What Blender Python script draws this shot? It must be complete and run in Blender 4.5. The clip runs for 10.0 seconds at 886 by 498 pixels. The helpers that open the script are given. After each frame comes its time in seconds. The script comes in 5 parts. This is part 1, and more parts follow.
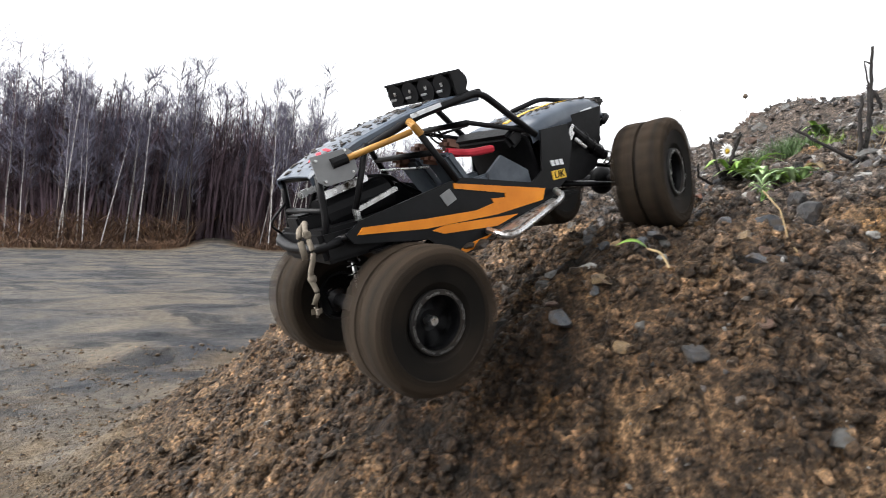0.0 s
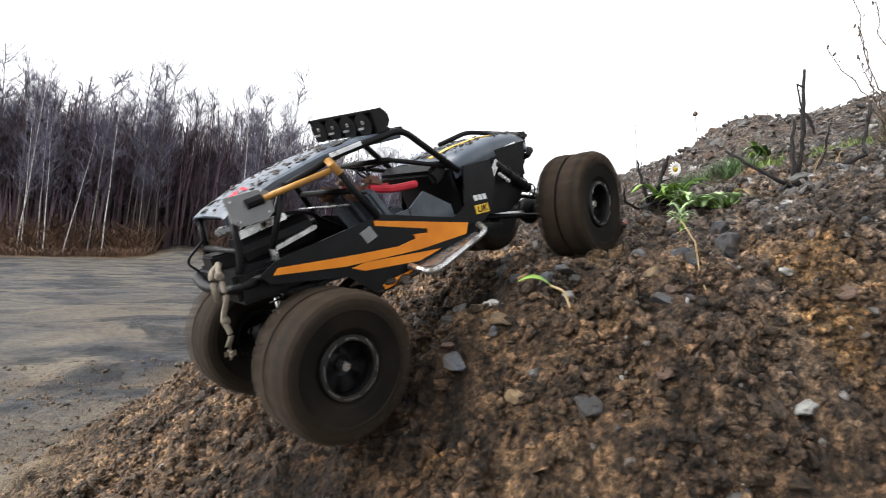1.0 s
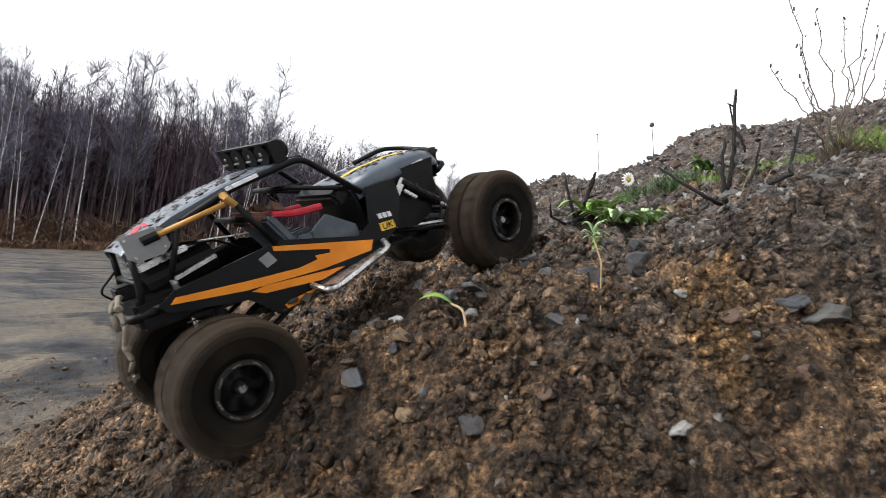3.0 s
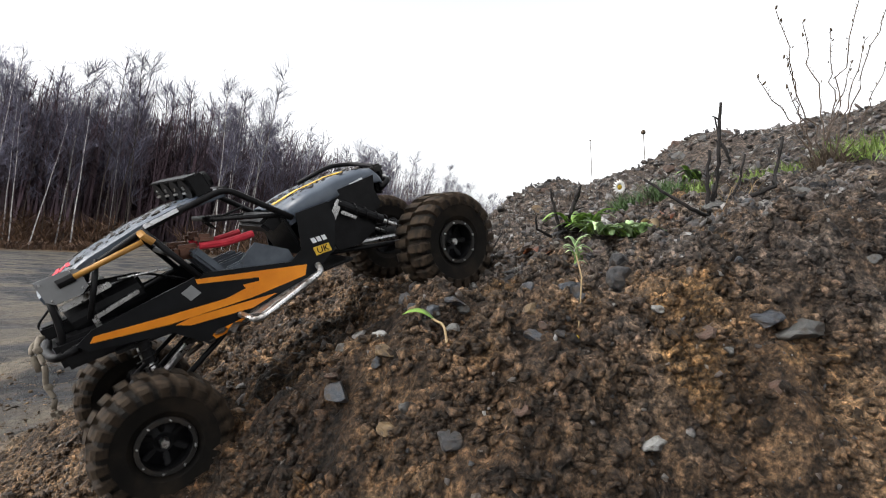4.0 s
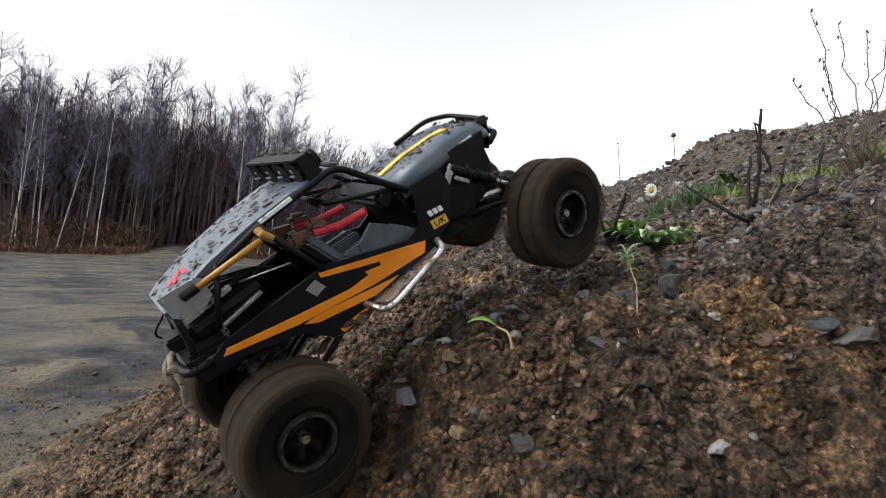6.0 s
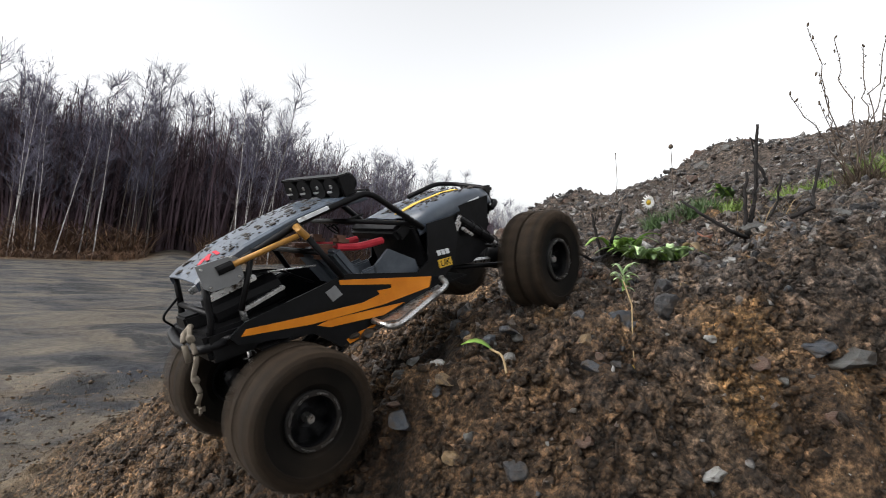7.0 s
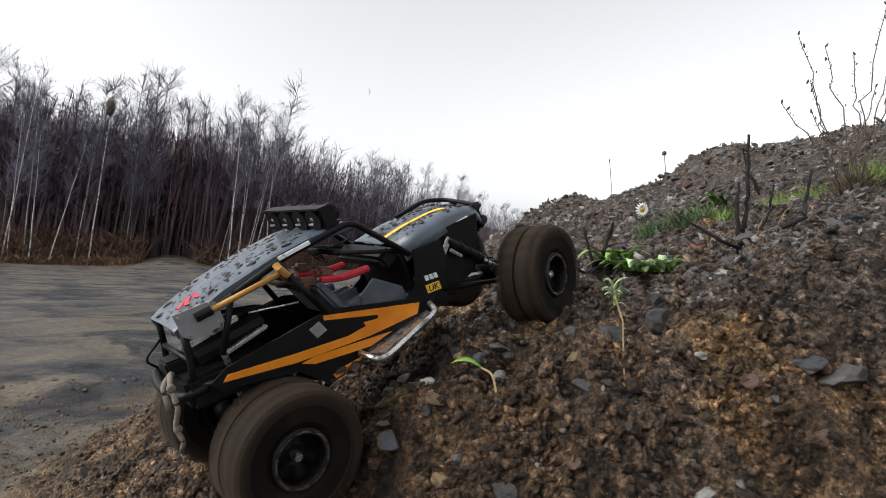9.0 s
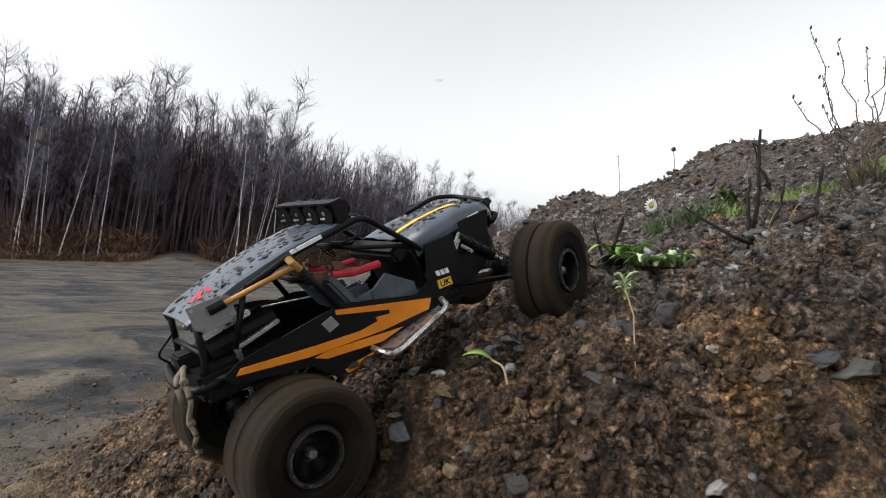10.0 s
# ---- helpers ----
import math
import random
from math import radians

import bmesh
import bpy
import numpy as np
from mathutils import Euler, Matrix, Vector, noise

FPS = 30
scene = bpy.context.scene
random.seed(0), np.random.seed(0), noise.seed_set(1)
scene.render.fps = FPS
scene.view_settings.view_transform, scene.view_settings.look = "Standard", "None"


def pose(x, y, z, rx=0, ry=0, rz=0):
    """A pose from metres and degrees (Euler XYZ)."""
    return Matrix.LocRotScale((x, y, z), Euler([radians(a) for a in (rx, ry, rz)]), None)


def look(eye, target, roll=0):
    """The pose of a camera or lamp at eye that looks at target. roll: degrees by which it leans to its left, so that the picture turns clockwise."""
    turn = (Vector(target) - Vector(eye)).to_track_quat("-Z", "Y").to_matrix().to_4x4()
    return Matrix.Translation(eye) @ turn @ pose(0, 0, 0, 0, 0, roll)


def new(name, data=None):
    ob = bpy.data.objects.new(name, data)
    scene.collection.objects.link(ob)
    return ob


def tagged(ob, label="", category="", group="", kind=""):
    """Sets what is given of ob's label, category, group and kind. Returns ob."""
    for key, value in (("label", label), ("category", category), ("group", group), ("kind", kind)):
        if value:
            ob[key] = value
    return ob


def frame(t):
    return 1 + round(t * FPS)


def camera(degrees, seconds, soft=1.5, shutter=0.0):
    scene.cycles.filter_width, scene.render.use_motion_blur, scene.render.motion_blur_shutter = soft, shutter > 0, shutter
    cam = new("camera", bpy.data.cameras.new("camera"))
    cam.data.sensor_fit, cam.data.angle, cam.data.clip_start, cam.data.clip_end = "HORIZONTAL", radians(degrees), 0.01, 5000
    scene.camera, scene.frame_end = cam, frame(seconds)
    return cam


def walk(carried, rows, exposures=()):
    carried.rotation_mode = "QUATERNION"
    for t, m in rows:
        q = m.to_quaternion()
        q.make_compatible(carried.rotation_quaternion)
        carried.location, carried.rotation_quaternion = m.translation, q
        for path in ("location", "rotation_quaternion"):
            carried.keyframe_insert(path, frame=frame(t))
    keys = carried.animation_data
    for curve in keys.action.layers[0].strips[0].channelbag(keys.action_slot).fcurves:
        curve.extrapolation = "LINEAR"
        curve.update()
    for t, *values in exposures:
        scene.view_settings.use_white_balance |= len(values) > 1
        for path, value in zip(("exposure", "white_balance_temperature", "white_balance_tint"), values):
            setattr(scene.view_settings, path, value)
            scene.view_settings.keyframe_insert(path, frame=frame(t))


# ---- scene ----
cam = camera(76.7, 10.0, soft=0.9, shutter=0.5)
# seconds, eye, tilt, lean, turn
PATH = [
    (0, 0.0, 0.0, 0.8, 89.8, -1.5, 0.005),
    (0.5, 0.0466, 0.0304, 0.8169, 90.334, -1.536, -1.453),
    (1, 0.0869, 0.0483, 0.8302, 90.742, -1.722, -2.601),
    (1.5, 0.1181, 0.0546, 0.8389, 90.822, -1.937, -3.581),
    (2, 0.1415, 0.0533, 0.8441, 90.787, -2.33, -4.096),
    (2.5, 0.1538, 0.0454, 0.8477, 90.71, -2.594, -4.329),
    (4, 0.1793, 0.0229, 0.8685, 90.885, -2.878, -4.799),
    (4.5, 0.1707, 0.0185, 0.8771, 91.107, -2.993, -4.55),
    (5, 0.1526, 0.0104, 0.8769, 91.156, -2.848, -3.935),
    (5.5, 0.1259, -0.0022, 0.8718, 90.752, -2.491, -3.074),
    (7, 0.1314, 0.0037, 0.8933, 91.539, -2.665, -3.191),
    (7.5, 0.136, 0.0042, 0.8958, 91.616, -2.785, -3.408),
    (8, 0.1389, 0.0039, 0.8974, 91.582, -2.7, -3.638),
    (8.5, 0.1383, 0.0043, 0.9026, 91.747, -2.568, -3.627),
    (9, 0.1392, 0.0065, 0.9093, 91.899, -2.349, -3.512),
    (9.5, 0.1405, 0.0094, 0.9113, 91.94, -2.413, -3.273),
    (10, 0.134, 0.005, 0.9043, 91.587, -2.51, -2.851),
]
walk(cam, [(t, pose(x, y, z, a, b, c)) for t, x, y, z, a, b, c in PATH], exposures=((0.0, 1.75), (1.2, 1.65), (2.5, 1.5), (4.5, 1.22), (7.0, 1.10), (10.0, 0.97)))

# ---- world and light: a bright, evenly overcast winter sky ----
world = bpy.data.worlds.new("overcast_sky")
scene.world = world
world.use_nodes = True
wn, wl = world.node_tree.nodes, world.node_tree.links
wn.clear()
sky = wn.new("ShaderNodeTexSky")
sky.sky_type, sky.sun_disc = "NISHITA", False
sky.sun_elevation, sky.sun_rotation = radians(38), radians(250)
sky.dust_density, sky.air_density = 4.0, 1.0
grey = wn.new("ShaderNodeHueSaturation")
grey.inputs["Saturation"].default_value = 0.10
back = wn.new("ShaderNodeBackground")
back.inputs["Strength"].default_value = 0.15
wout = wn.new("ShaderNodeOutputWorld")
wl.new(sky.outputs[0], grey.inputs["Color"])
wl.new(grey.outputs[0], back.inputs["Color"])
wl.new(back.outputs[0], wout.inputs["Surface"])
sun = new("sun", bpy.data.lights.new("sun", "SUN"))
sun.data.energy, sun.data.angle, sun.data.color = 0.5, radians(40), (1.0, 0.97, 0.93)
sun.matrix_world = look((0, 0, 30), (18, 12, 0))


# ---- materials ----
def material(name):
    m = bpy.data.materials.new(name)
    m.use_nodes = True
    n, l = m.node_tree.nodes, m.node_tree.links
    return m, n, l, n["Principled BSDF"]


def ramp(n, l, source, stops):
    r = n.new("ShaderNodeValToRGB")
    e = r.color_ramp.elements
    while len(e) < len(stops):
        e.new(0.5)
    for k, (at, col) in zip(e, stops):
        k.position, k.color = at, (*col, 1)
    l.new(source, r.inputs[0])
    return r.outputs[0]


def noise_tex(n, l, coord, scale, detail=6, rough=0.6, dist=0.0):
    t = n.new("ShaderNodeTexNoise")
    t.inputs["Scale"].default_value, t.inputs["Detail"].default_value = scale, detail
    t.inputs["Roughness"].default_value, t.inputs["Distortion"].default_value = rough, dist
    l.new(coord, t.inputs["Vector"])
    return t.outputs["Fac"]


def mixc(n, l, fac, a, b, kind="MIX"):
    m = n.new("ShaderNodeMix")
    m.data_type, m.blend_type = "RGBA", kind
    for s, v in ((m.inputs[0], fac), (m.inputs[6], a), (m.inputs[7], b)):
        if isinstance(v, (int, float)):
            s.default_value = v
        elif isinstance(v, tuple):
            s.default_value = (*v, 1)
        else:
            l.new(v, s)
    return m.outputs[2]


def bump(n, l, height, strength, distance, bsdf):
    b = n.new("ShaderNodeBump")
    b.inputs["Strength"].default_value, b.inputs["Distance"].default_value = strength, distance
    l.new(height, b.inputs["Height"])
    l.new(b.outputs[0], bsdf.inputs["Normal"])


def crumbs(n, l, pos, fine):
    """Height of a crumbly soil: rounded cells in two sizes with fine grain on them."""
    total = fine
    for scale, weight in ((85.0, 0.9), (210.0, 0.6)):
        v = n.new("ShaderNodeTexVoronoi")
        v.inputs["Scale"].default_value = scale
        l.new(pos, v.inputs["Vector"])
        m = n.new("ShaderNodeMath")
        m.operation = "MULTIPLY_ADD"
        m.inputs[1].default_value = -weight
        l.new(v.outputs["Distance"], m.inputs[0])
        l.new(total, m.inputs[2])
        total = m.outputs[0]
    return total


def surface(name, c1, c2, rough=0.6, scale=40.0, metal=0.0, bumps=0.15, dist=0.002, spread=(0.35, 0.65), dirt=None, dirt_scale=12.0, dirt_at=(0.55, 0.7), coat=0.0, gloss=0.4):
    """Two tones in a noise, a coat of dried mud in patches where asked, fine relief."""
    m, n, l, p = material(name)
    co = n.new("ShaderNodeTexCoord").outputs["Object"]
    f = noise_tex(n, l, co, scale)
    col = ramp(n, l, f, [(spread[0], c1), (spread[1], c2)])
    r = n.new("ShaderNodeMapRange")
    r.inputs["To Min"].default_value, r.inputs["To Max"].default_value = max(0.05, rough - 0.12), min(1, rough + 0.12)
    l.new(noise_tex(n, l, co, scale * 3.1), r.inputs[0])
    rough_out = r.outputs[0]
    if dirt:
        d = ramp(n, l, noise_tex(n, l, co, dirt_scale, 9, 0.68), [(dirt_at[0], (0, 0, 0)), (dirt_at[1], (1, 1, 1))])
        col = mixc(n, l, d, col, dirt)
        rough_out = mixc(n, l, d, rough_out, (0.85, 0.85, 0.85))
    l.new(col, p.inputs["Base Color"])
    l.new(rough_out, p.inputs["Roughness"])
    p.inputs["Metallic"].default_value = metal
    p.inputs["Coat Weight"].default_value = coat
    p.inputs["Specular IOR Level"].default_value = gloss
    p.inputs["Coat Roughness"].default_value = 0.15
    bump(n, l, noise_tex(n, l, co, scale * 5), bumps, dist, p)
    return m


MUD = (0.050, 0.034, 0.021)
mat_grey_shell = surface("grey_painted_shell", (0.038, 0.050, 0.069), (0.064, 0.080, 0.104), 0.34, 25, 0, 0.08, 0.001, dirt=(0.03, 0.025, 0.020), dirt_scale=55, dirt_at=(0.60, 0.68), coat=0.08, gloss=0.35)
mat_hood = surface("slate_grey_hood", (0.042, 0.053, 0.072), (0.074, 0.090, 0.114), 0.32, 25, 0, 0.08, 0.001, dirt=(0.03, 0.025, 0.020), dirt_scale=60, dirt_at=(0.62, 0.70), coat=0.12, gloss=0.35)
mat_black = surface("black_plastic", (0.0035, 0.0035, 0.004), (0.008, 0.008, 0.009), 0.45, 60, 0, 0.15, 0.001, dirt=MUD, dirt_scale=30, dirt_at=(0.66, 0.9), gloss=0.15)
mat_panel = surface("black_gloss_panel", (0.003, 0.0033, 0.004), (0.006, 0.0066, 0.008), 0.36, 40, 0, 0.06, 0.001, dirt=(0.03, 0.021, 0.014), dirt_scale=28, dirt_at=(0.70, 0.9), gloss=0.2)
mat_orange = surface("orange_decal", (0.56, 0.17, 0.006), (0.68, 0.23, 0.012), 0.38, 30, 0, 0.05, 0.0005, dirt=(0.10, 0.05, 0.02), dirt_scale=45, dirt_at=(0.62, 0.78))
mat_yellow = surface("yellow_decal", (0.62, 0.38, 0.03), (0.72, 0.46, 0.05), 0.4, 30, 0, 0.05, 0.0005, dirt=(0.10, 0.07, 0.03), dirt_scale=60, dirt_at=(0.56, 0.68))
mat_wood = surface("varnished_handle", (0.26, 0.125, 0.022), (0.36, 0.185, 0.04), 0.45, 35, 0, 0.1, 0.0006, dirt=(0.10, 0.06, 0.03), dirt_scale=70, dirt_at=(0.6, 0.75))
mat_chrome = surface("scratched_steel", (0.50, 0.50, 0.50), (0.66, 0.66, 0.66), 0.28, 60, 0.95, 0.15, 0.0006, dirt=MUD, dirt_scale=50, dirt_at=(0.50, 0.66))
mat_plate = surface("grey_lexan_plate", (0.16, 0.165, 0.17), (0.22, 0.225, 0.23), 0.4, 25, 0, 0.05, 0.0005, dirt=MUD, dirt_scale=60, dirt_at=(0.66, 0.8))
mat_seat = surface("blue_grey_seat", (0.045, 0.055, 0.07), (0.085, 0.10, 0.12), 0.5, 40, 0, 0.15, 0.001, dirt=MUD, dirt_scale=35, dirt_at=(0.6, 0.75))
mat_red = surface("red_webbing", (0.42, 0.015, 0.03), (0.55, 0.03, 0.05), 0.6, 90, 0, 0.2, 0.0008)
mat_brown = surface("brown_leather", (0.10, 0.045, 0.03), (0.17, 0.08, 0.05), 0.6, 50, 0, 0.2, 0.001)
mat_white = surface("white_print", (0.62, 0.64, 0.66), (0.72, 0.74, 0.76), 0.5, 60, 0, 0.03, 0.0003, dirt=MUD, dirt_scale=90, dirt_at=(0.6, 0.75))
mat_rope = surface("muddy_rope", (0.09, 0.076, 0.056), (0.17, 0.145, 0.115), 0.85, 120, 0, 0.5, 0.001)
mat_tyre = surface("muddy_rubber", (0.004, 0.0035, 0.003), (0.009, 0.0075, 0.006), 0.75, 30, 0, 0.3, 0.001, dirt=(0.030, 0.021, 0.014), dirt_scale=14, dirt_at=(0.50, 0.78), gloss=0.12)
mat_lug = surface("mud_caked_tread", (0.010, 0.0075, 0.0056), (0.022, 0.016, 0.011), 0.8, 30, 0, 0.3, 0.001, dirt=(0.044, 0.030, 0.019), dirt_scale=60, dirt_at=(0.42, 0.66), gloss=0.15)
mat_rubber = surface("dark_rubber", (0.006, 0.0055, 0.005), (0.012, 0.010, 0.009), 0.6, 30, 0, 0.2, 0.001, dirt=(0.040, 0.028, 0.018), dirt_scale=16, dirt_at=(0.52, 0.8))
mat_lens = surface("clear_lamp_lens", (0.45, 0.47, 0.5), (0.6, 0.62, 0.64), 0.12, 30, 0.6, 0.02, 0.0003)
mat_mudclod = surface("wet_mud", (0.010, 0.0075, 0.006), (0.030, 0.022, 0.016), 0.5, 150, 0, 0.5, 0.001)


def blot(n, l, pos, wob, centre, radius):
    """1 inside a ragged round patch of the ground, 0 outside it."""
    d = n.new("ShaderNodeVectorMath")
    d.operation = "DISTANCE"
    d.inputs[1].default_value = centre
    l.new(pos, d.inputs[0])
    m = n.new("ShaderNodeMath")
    m.operation = "MULTIPLY_ADD"
    m.inputs[1].default_value = 1 / radius
    l.new(d.outputs["Value"], m.inputs[0])
    l.new(wob, m.inputs[2])
    return ramp(n, l, m.outputs[0], [(0.45, (1, 1, 1)), (1.0, (0, 0, 0))])


def soil_colours(n, l, pos):
    """Wet brown spoil with ochre patches and dark lumps, greyer and stonier up the slope, sandier at its foot."""
    base = ramp(n, l, noise_tex(n, l, pos, 11, 8, 0.68, 0.3), [(0.36, (0.028, 0.0185, 0.0122)), (0.50, (0.083, 0.0520, 0.0300)), (0.66, (0.185, 0.121, 0.070))])
    sep = n.new("ShaderNodeSeparateXYZ")
    l.new(pos, sep.inputs[0])
    wide = noise_tex(n, l, pos, 5.0, 6, 0.6)
    up = n.new("ShaderNodeMath")
    up.operation = "MULTIPLY_ADD"
    up.inputs[1].default_value = 0.9
    l.new(wide, up.inputs[0])
    l.new(sep.outputs["Z"], up.inputs[2])
    high = n.new("ShaderNodeMapRange")
    high.inputs["From Min"].default_value, high.inputs["From Max"].default_value = 1.22, 1.42
    high.inputs["To Max"].default_value = 0.85
    l.new(up.outputs[0], high.inputs[0])
    stony_soil = ramp(n, l, noise_tex(n, l, pos, 16, 8, 0.7), [(0.36, (0.023, 0.0190, 0.0170)), (0.52, (0.072, 0.059, 0.051)), (0.66, (0.165, 0.138, 0.118))])
    base = mixc(n, l, high.outputs[0], base, stony_soil)
    low = n.new("ShaderNodeMapRange")
    low.inputs["From Min"].default_value, low.inputs["From Max"].default_value = 0.95, 0.55
    low.inputs["To Max"].default_value = 0.8
    l.new(up.outputs[0], low.inputs[0])
    sandy = ramp(n, l, noise_tex(n, l, pos, 8, 8, 0.68), [(0.36, (0.030, 0.020, 0.012)), (0.50, (0.088, 0.059, 0.033)), (0.66, (0.165, 0.117, 0.070))])
    base = mixc(n, l, low.outputs[0], base, sandy)
    wob = n.new("ShaderNodeMath")
    wob.operation = "MULTIPLY_ADD"
    wob.inputs[1].default_value, wob.inputs[2].default_value = 2.4, -1.2
    l.new(noise_tex(n, l, pos, 16, 7, 0.65), wob.inputs[0])
    clay = mixc(n, l, 0.72, base, ramp(n, l, noise_tex(n, l, pos, 24, 7, 0.7), [(0.40, (0.100, 0.056, 0.022)), (0.60, (0.225, 0.136, 0.060))]))
    for centre, radius in OCHRE:
        base = mixc(n, l, blot(n, l, pos, wob.outputs[0], centre, radius), base, clay)
    # wet soil freshly churned up by the wheels, darkened too for the crawler's shade
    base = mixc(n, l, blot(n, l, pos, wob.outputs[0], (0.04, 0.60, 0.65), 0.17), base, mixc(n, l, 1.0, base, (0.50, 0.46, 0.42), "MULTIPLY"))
    lumps = ramp(n, l, noise_tex(n, l, pos, 45, 4, 0.6), [(0.36, (0.36, 0.36, 0.36)), (0.50, (0.95, 0.95, 0.95)), (0.62, (1.60, 1.56, 1.50))])
    base = mixc(n, l, 1.0, base, lumps, "MULTIPLY")
    grain = ramp(n, l, noise_tex(n, l, pos, 130, 6, 0.75), [(0.36, (0.10, 0.10, 0.10)), (0.51, (0.85, 0.85, 0.85)), (0.66, (2.5, 2.4, 2.3))])
    return mixc(n, l, 1.0, base, grain, "MULTIPLY")


# ochre clay showing in the spoil
OCHRE = (((0.50, 0.62, 0.82), 0.065), ((0.47, 0.55, 0.77), 0.05), ((0.27, 0.575, 0.77), 0.028), ((0.62, 0.53, 0.80), 0.05), ((0.30, 0.70, 0.85), 0.045), ((0.60, 0.74, 0.93), 0.04), ((0.10, 0.52, 0.66), 0.035), ((0.85, 1.25, 1.05), 0.06))


def make_ground_material():
    m, n, l, p = material("spoil_and_sand")
    pos = n.new("ShaderNodeNewGeometry").outputs["Position"]
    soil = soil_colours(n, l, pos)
    # pale sand of the pit floor, with dark wet wheel ruts drawn out in one direction
    mp = n.new("ShaderNodeMapping")
    mp.inputs["Rotation"].default_value = (0, 0, radians(-12))
    mp.inputs["Scale"].default_value = (0.75, 0.95, 1.0)
    l.new(pos, mp.inputs[0])
    ruts = ramp(n, l, noise_tex(n, l, mp.outputs[0], 0.75, 9, 0.66, 1.2), [(0.40, (0.022, 0.025, 0.033)), (0.48, (0.060, 0.060, 0.062)), (0.56, (0.100, 0.090, 0.078)), (0.66, (0.150, 0.128, 0.100))])
    fine = ramp(n, l, noise_tex(n, l, pos, 22, 10, 0.8), [(0.36, (0.55, 0.55, 0.55)), (0.64, (1.35, 1.33, 1.30))])
    tan = ramp(n, l, noise_tex(n, l, pos, 0.45, 6, 0.6, 0.8), [(0.47, (0, 0, 0)), (0.60, (0.75, 0.75, 0.75))])
    ruts = mixc(n, l, tan, ruts, (0.130, 0.109, 0.083))
    # bands of dark wet slurry lying across the pit floor
    damp = ramp(n, l, noise_tex(n, l, mp.outputs[0], 0.55, 8, 0.62, 1.6), [(0.42, (0.24, 0.28, 0.36)), (0.50, (1.0, 1.0, 1.0))])
    ruts = mixc(n, l, 1.0, ruts, damp, "MULTIPLY")
    # tan apron of washed-out soil round the heap
    attr = n.new("ShaderNodeAttribute")
    attr.attribute_name = "kind_of_ground"
    apron = ramp(n, l, noise_tex(n, l, mp.outputs[0], 3.0, 8, 0.65, 0.6), [(0.36, (0.050, 0.038, 0.026)), (0.50, (0.132, 0.101, 0.066)), (0.64, (0.215, 0.170, 0.120))])
    ruts = mixc(n, l, attr.outputs["Alpha"], ruts, apron)
    sand = mixc(n, l, 1.0, ruts, fine, "MULTIPLY")
    # leaf litter and dead grass under the trees
    litter = ramp(n, l, noise_tex(n, l, pos, 1.4, 9, 0.7), [(0.35, (0.030, 0.020, 0.014)), (0.52, (0.090, 0.055, 0.030)), (0.66, (0.17, 0.115, 0.055))])
    ks = n.new("ShaderNodeSeparateColor")
    l.new(attr.outputs["Color"], ks.inputs[0])
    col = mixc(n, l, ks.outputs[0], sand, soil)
    col = mixc(n, l, ks.outputs[1], col, litter)
    # third channel: wet churned soil and painted crawler shade darken the ground
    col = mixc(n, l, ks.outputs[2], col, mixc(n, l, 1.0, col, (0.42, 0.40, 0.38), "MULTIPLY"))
    p.inputs["Specular IOR Level"].default_value = 0.22
    l.new(col, p.inputs["Base Color"])
    rr = n.new("ShaderNodeMapRange")
    rr.inputs["To Min"].default_value, rr.inputs["To Max"].default_value = 0.42, 0.95
    l.new(noise_tex(n, l, pos, 12, 6), rr.inputs[0])
    l.new(rr.outputs[0], p.inputs["Roughness"])
    bump(n, l, crumbs(n, l, pos, noise_tex(n, l, pos, 90, 9, 0.78)), 1.0, 0.012, p)
    return m


def make_clod_material(name, stones):
    m, n, l, p = material(name)
    geo = n.new("ShaderNodeNewGeometry")
    pos = geo.outputs["Position"]
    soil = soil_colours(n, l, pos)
    if stones:
        rock = ramp(n, l, geo.outputs["Random Per Island"], [(0.0, (0.018, 0.019, 0.022)), (0.30, (0.085, 0.085, 0.090)), (0.56, (0.155, 0.140, 0.128)), (0.72, (0.105, 0.074, 0.062)), (0.90, (0.24, 0.235, 0.23)), (1.0, (0.38, 0.375, 0.36))])
        grain = ramp(n, l, noise_tex(n, l, pos, 120, 5, 0.7), [(0.3, (0.6, 0.6, 0.6)), (0.7, (1.25, 1.25, 1.25))])
        col = mixc(n, l, 1.0, rock, grain, "MULTIPLY")
        col = mixc(n, l, ramp(n, l, noise_tex(n, l, pos, 60, 4), [(0.47, (0, 0, 0)), (0.60, (0.9, 0.9, 0.9))]), col, soil)
        p.inputs["Roughness"].default_value = 0.45
    else:
        tone = ramp(n, l, geo.outputs["Random Per Island"], [(0.0, (0.50, 0.50, 0.50)), (0.6, (1.0, 1.0, 1.0)), (1.0, (1.7, 1.65, 1.6))])
        col = mixc(n, l, 1.0, soil, tone, "MULTIPLY")
        p.inputs["Roughness"].default_value = 0.5
    p.inputs["Specular IOR Level"].default_value = 0.26
    l.new(col, p.inputs["Base Color"])
    bump(n, l, crumbs(n, l, pos, noise_tex(n, l, pos, 190, 7, 0.75)), 1.0, 0.006, p)
    return m


mat_ground = make_ground_material()
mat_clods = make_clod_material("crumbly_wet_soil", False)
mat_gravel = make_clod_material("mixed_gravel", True)


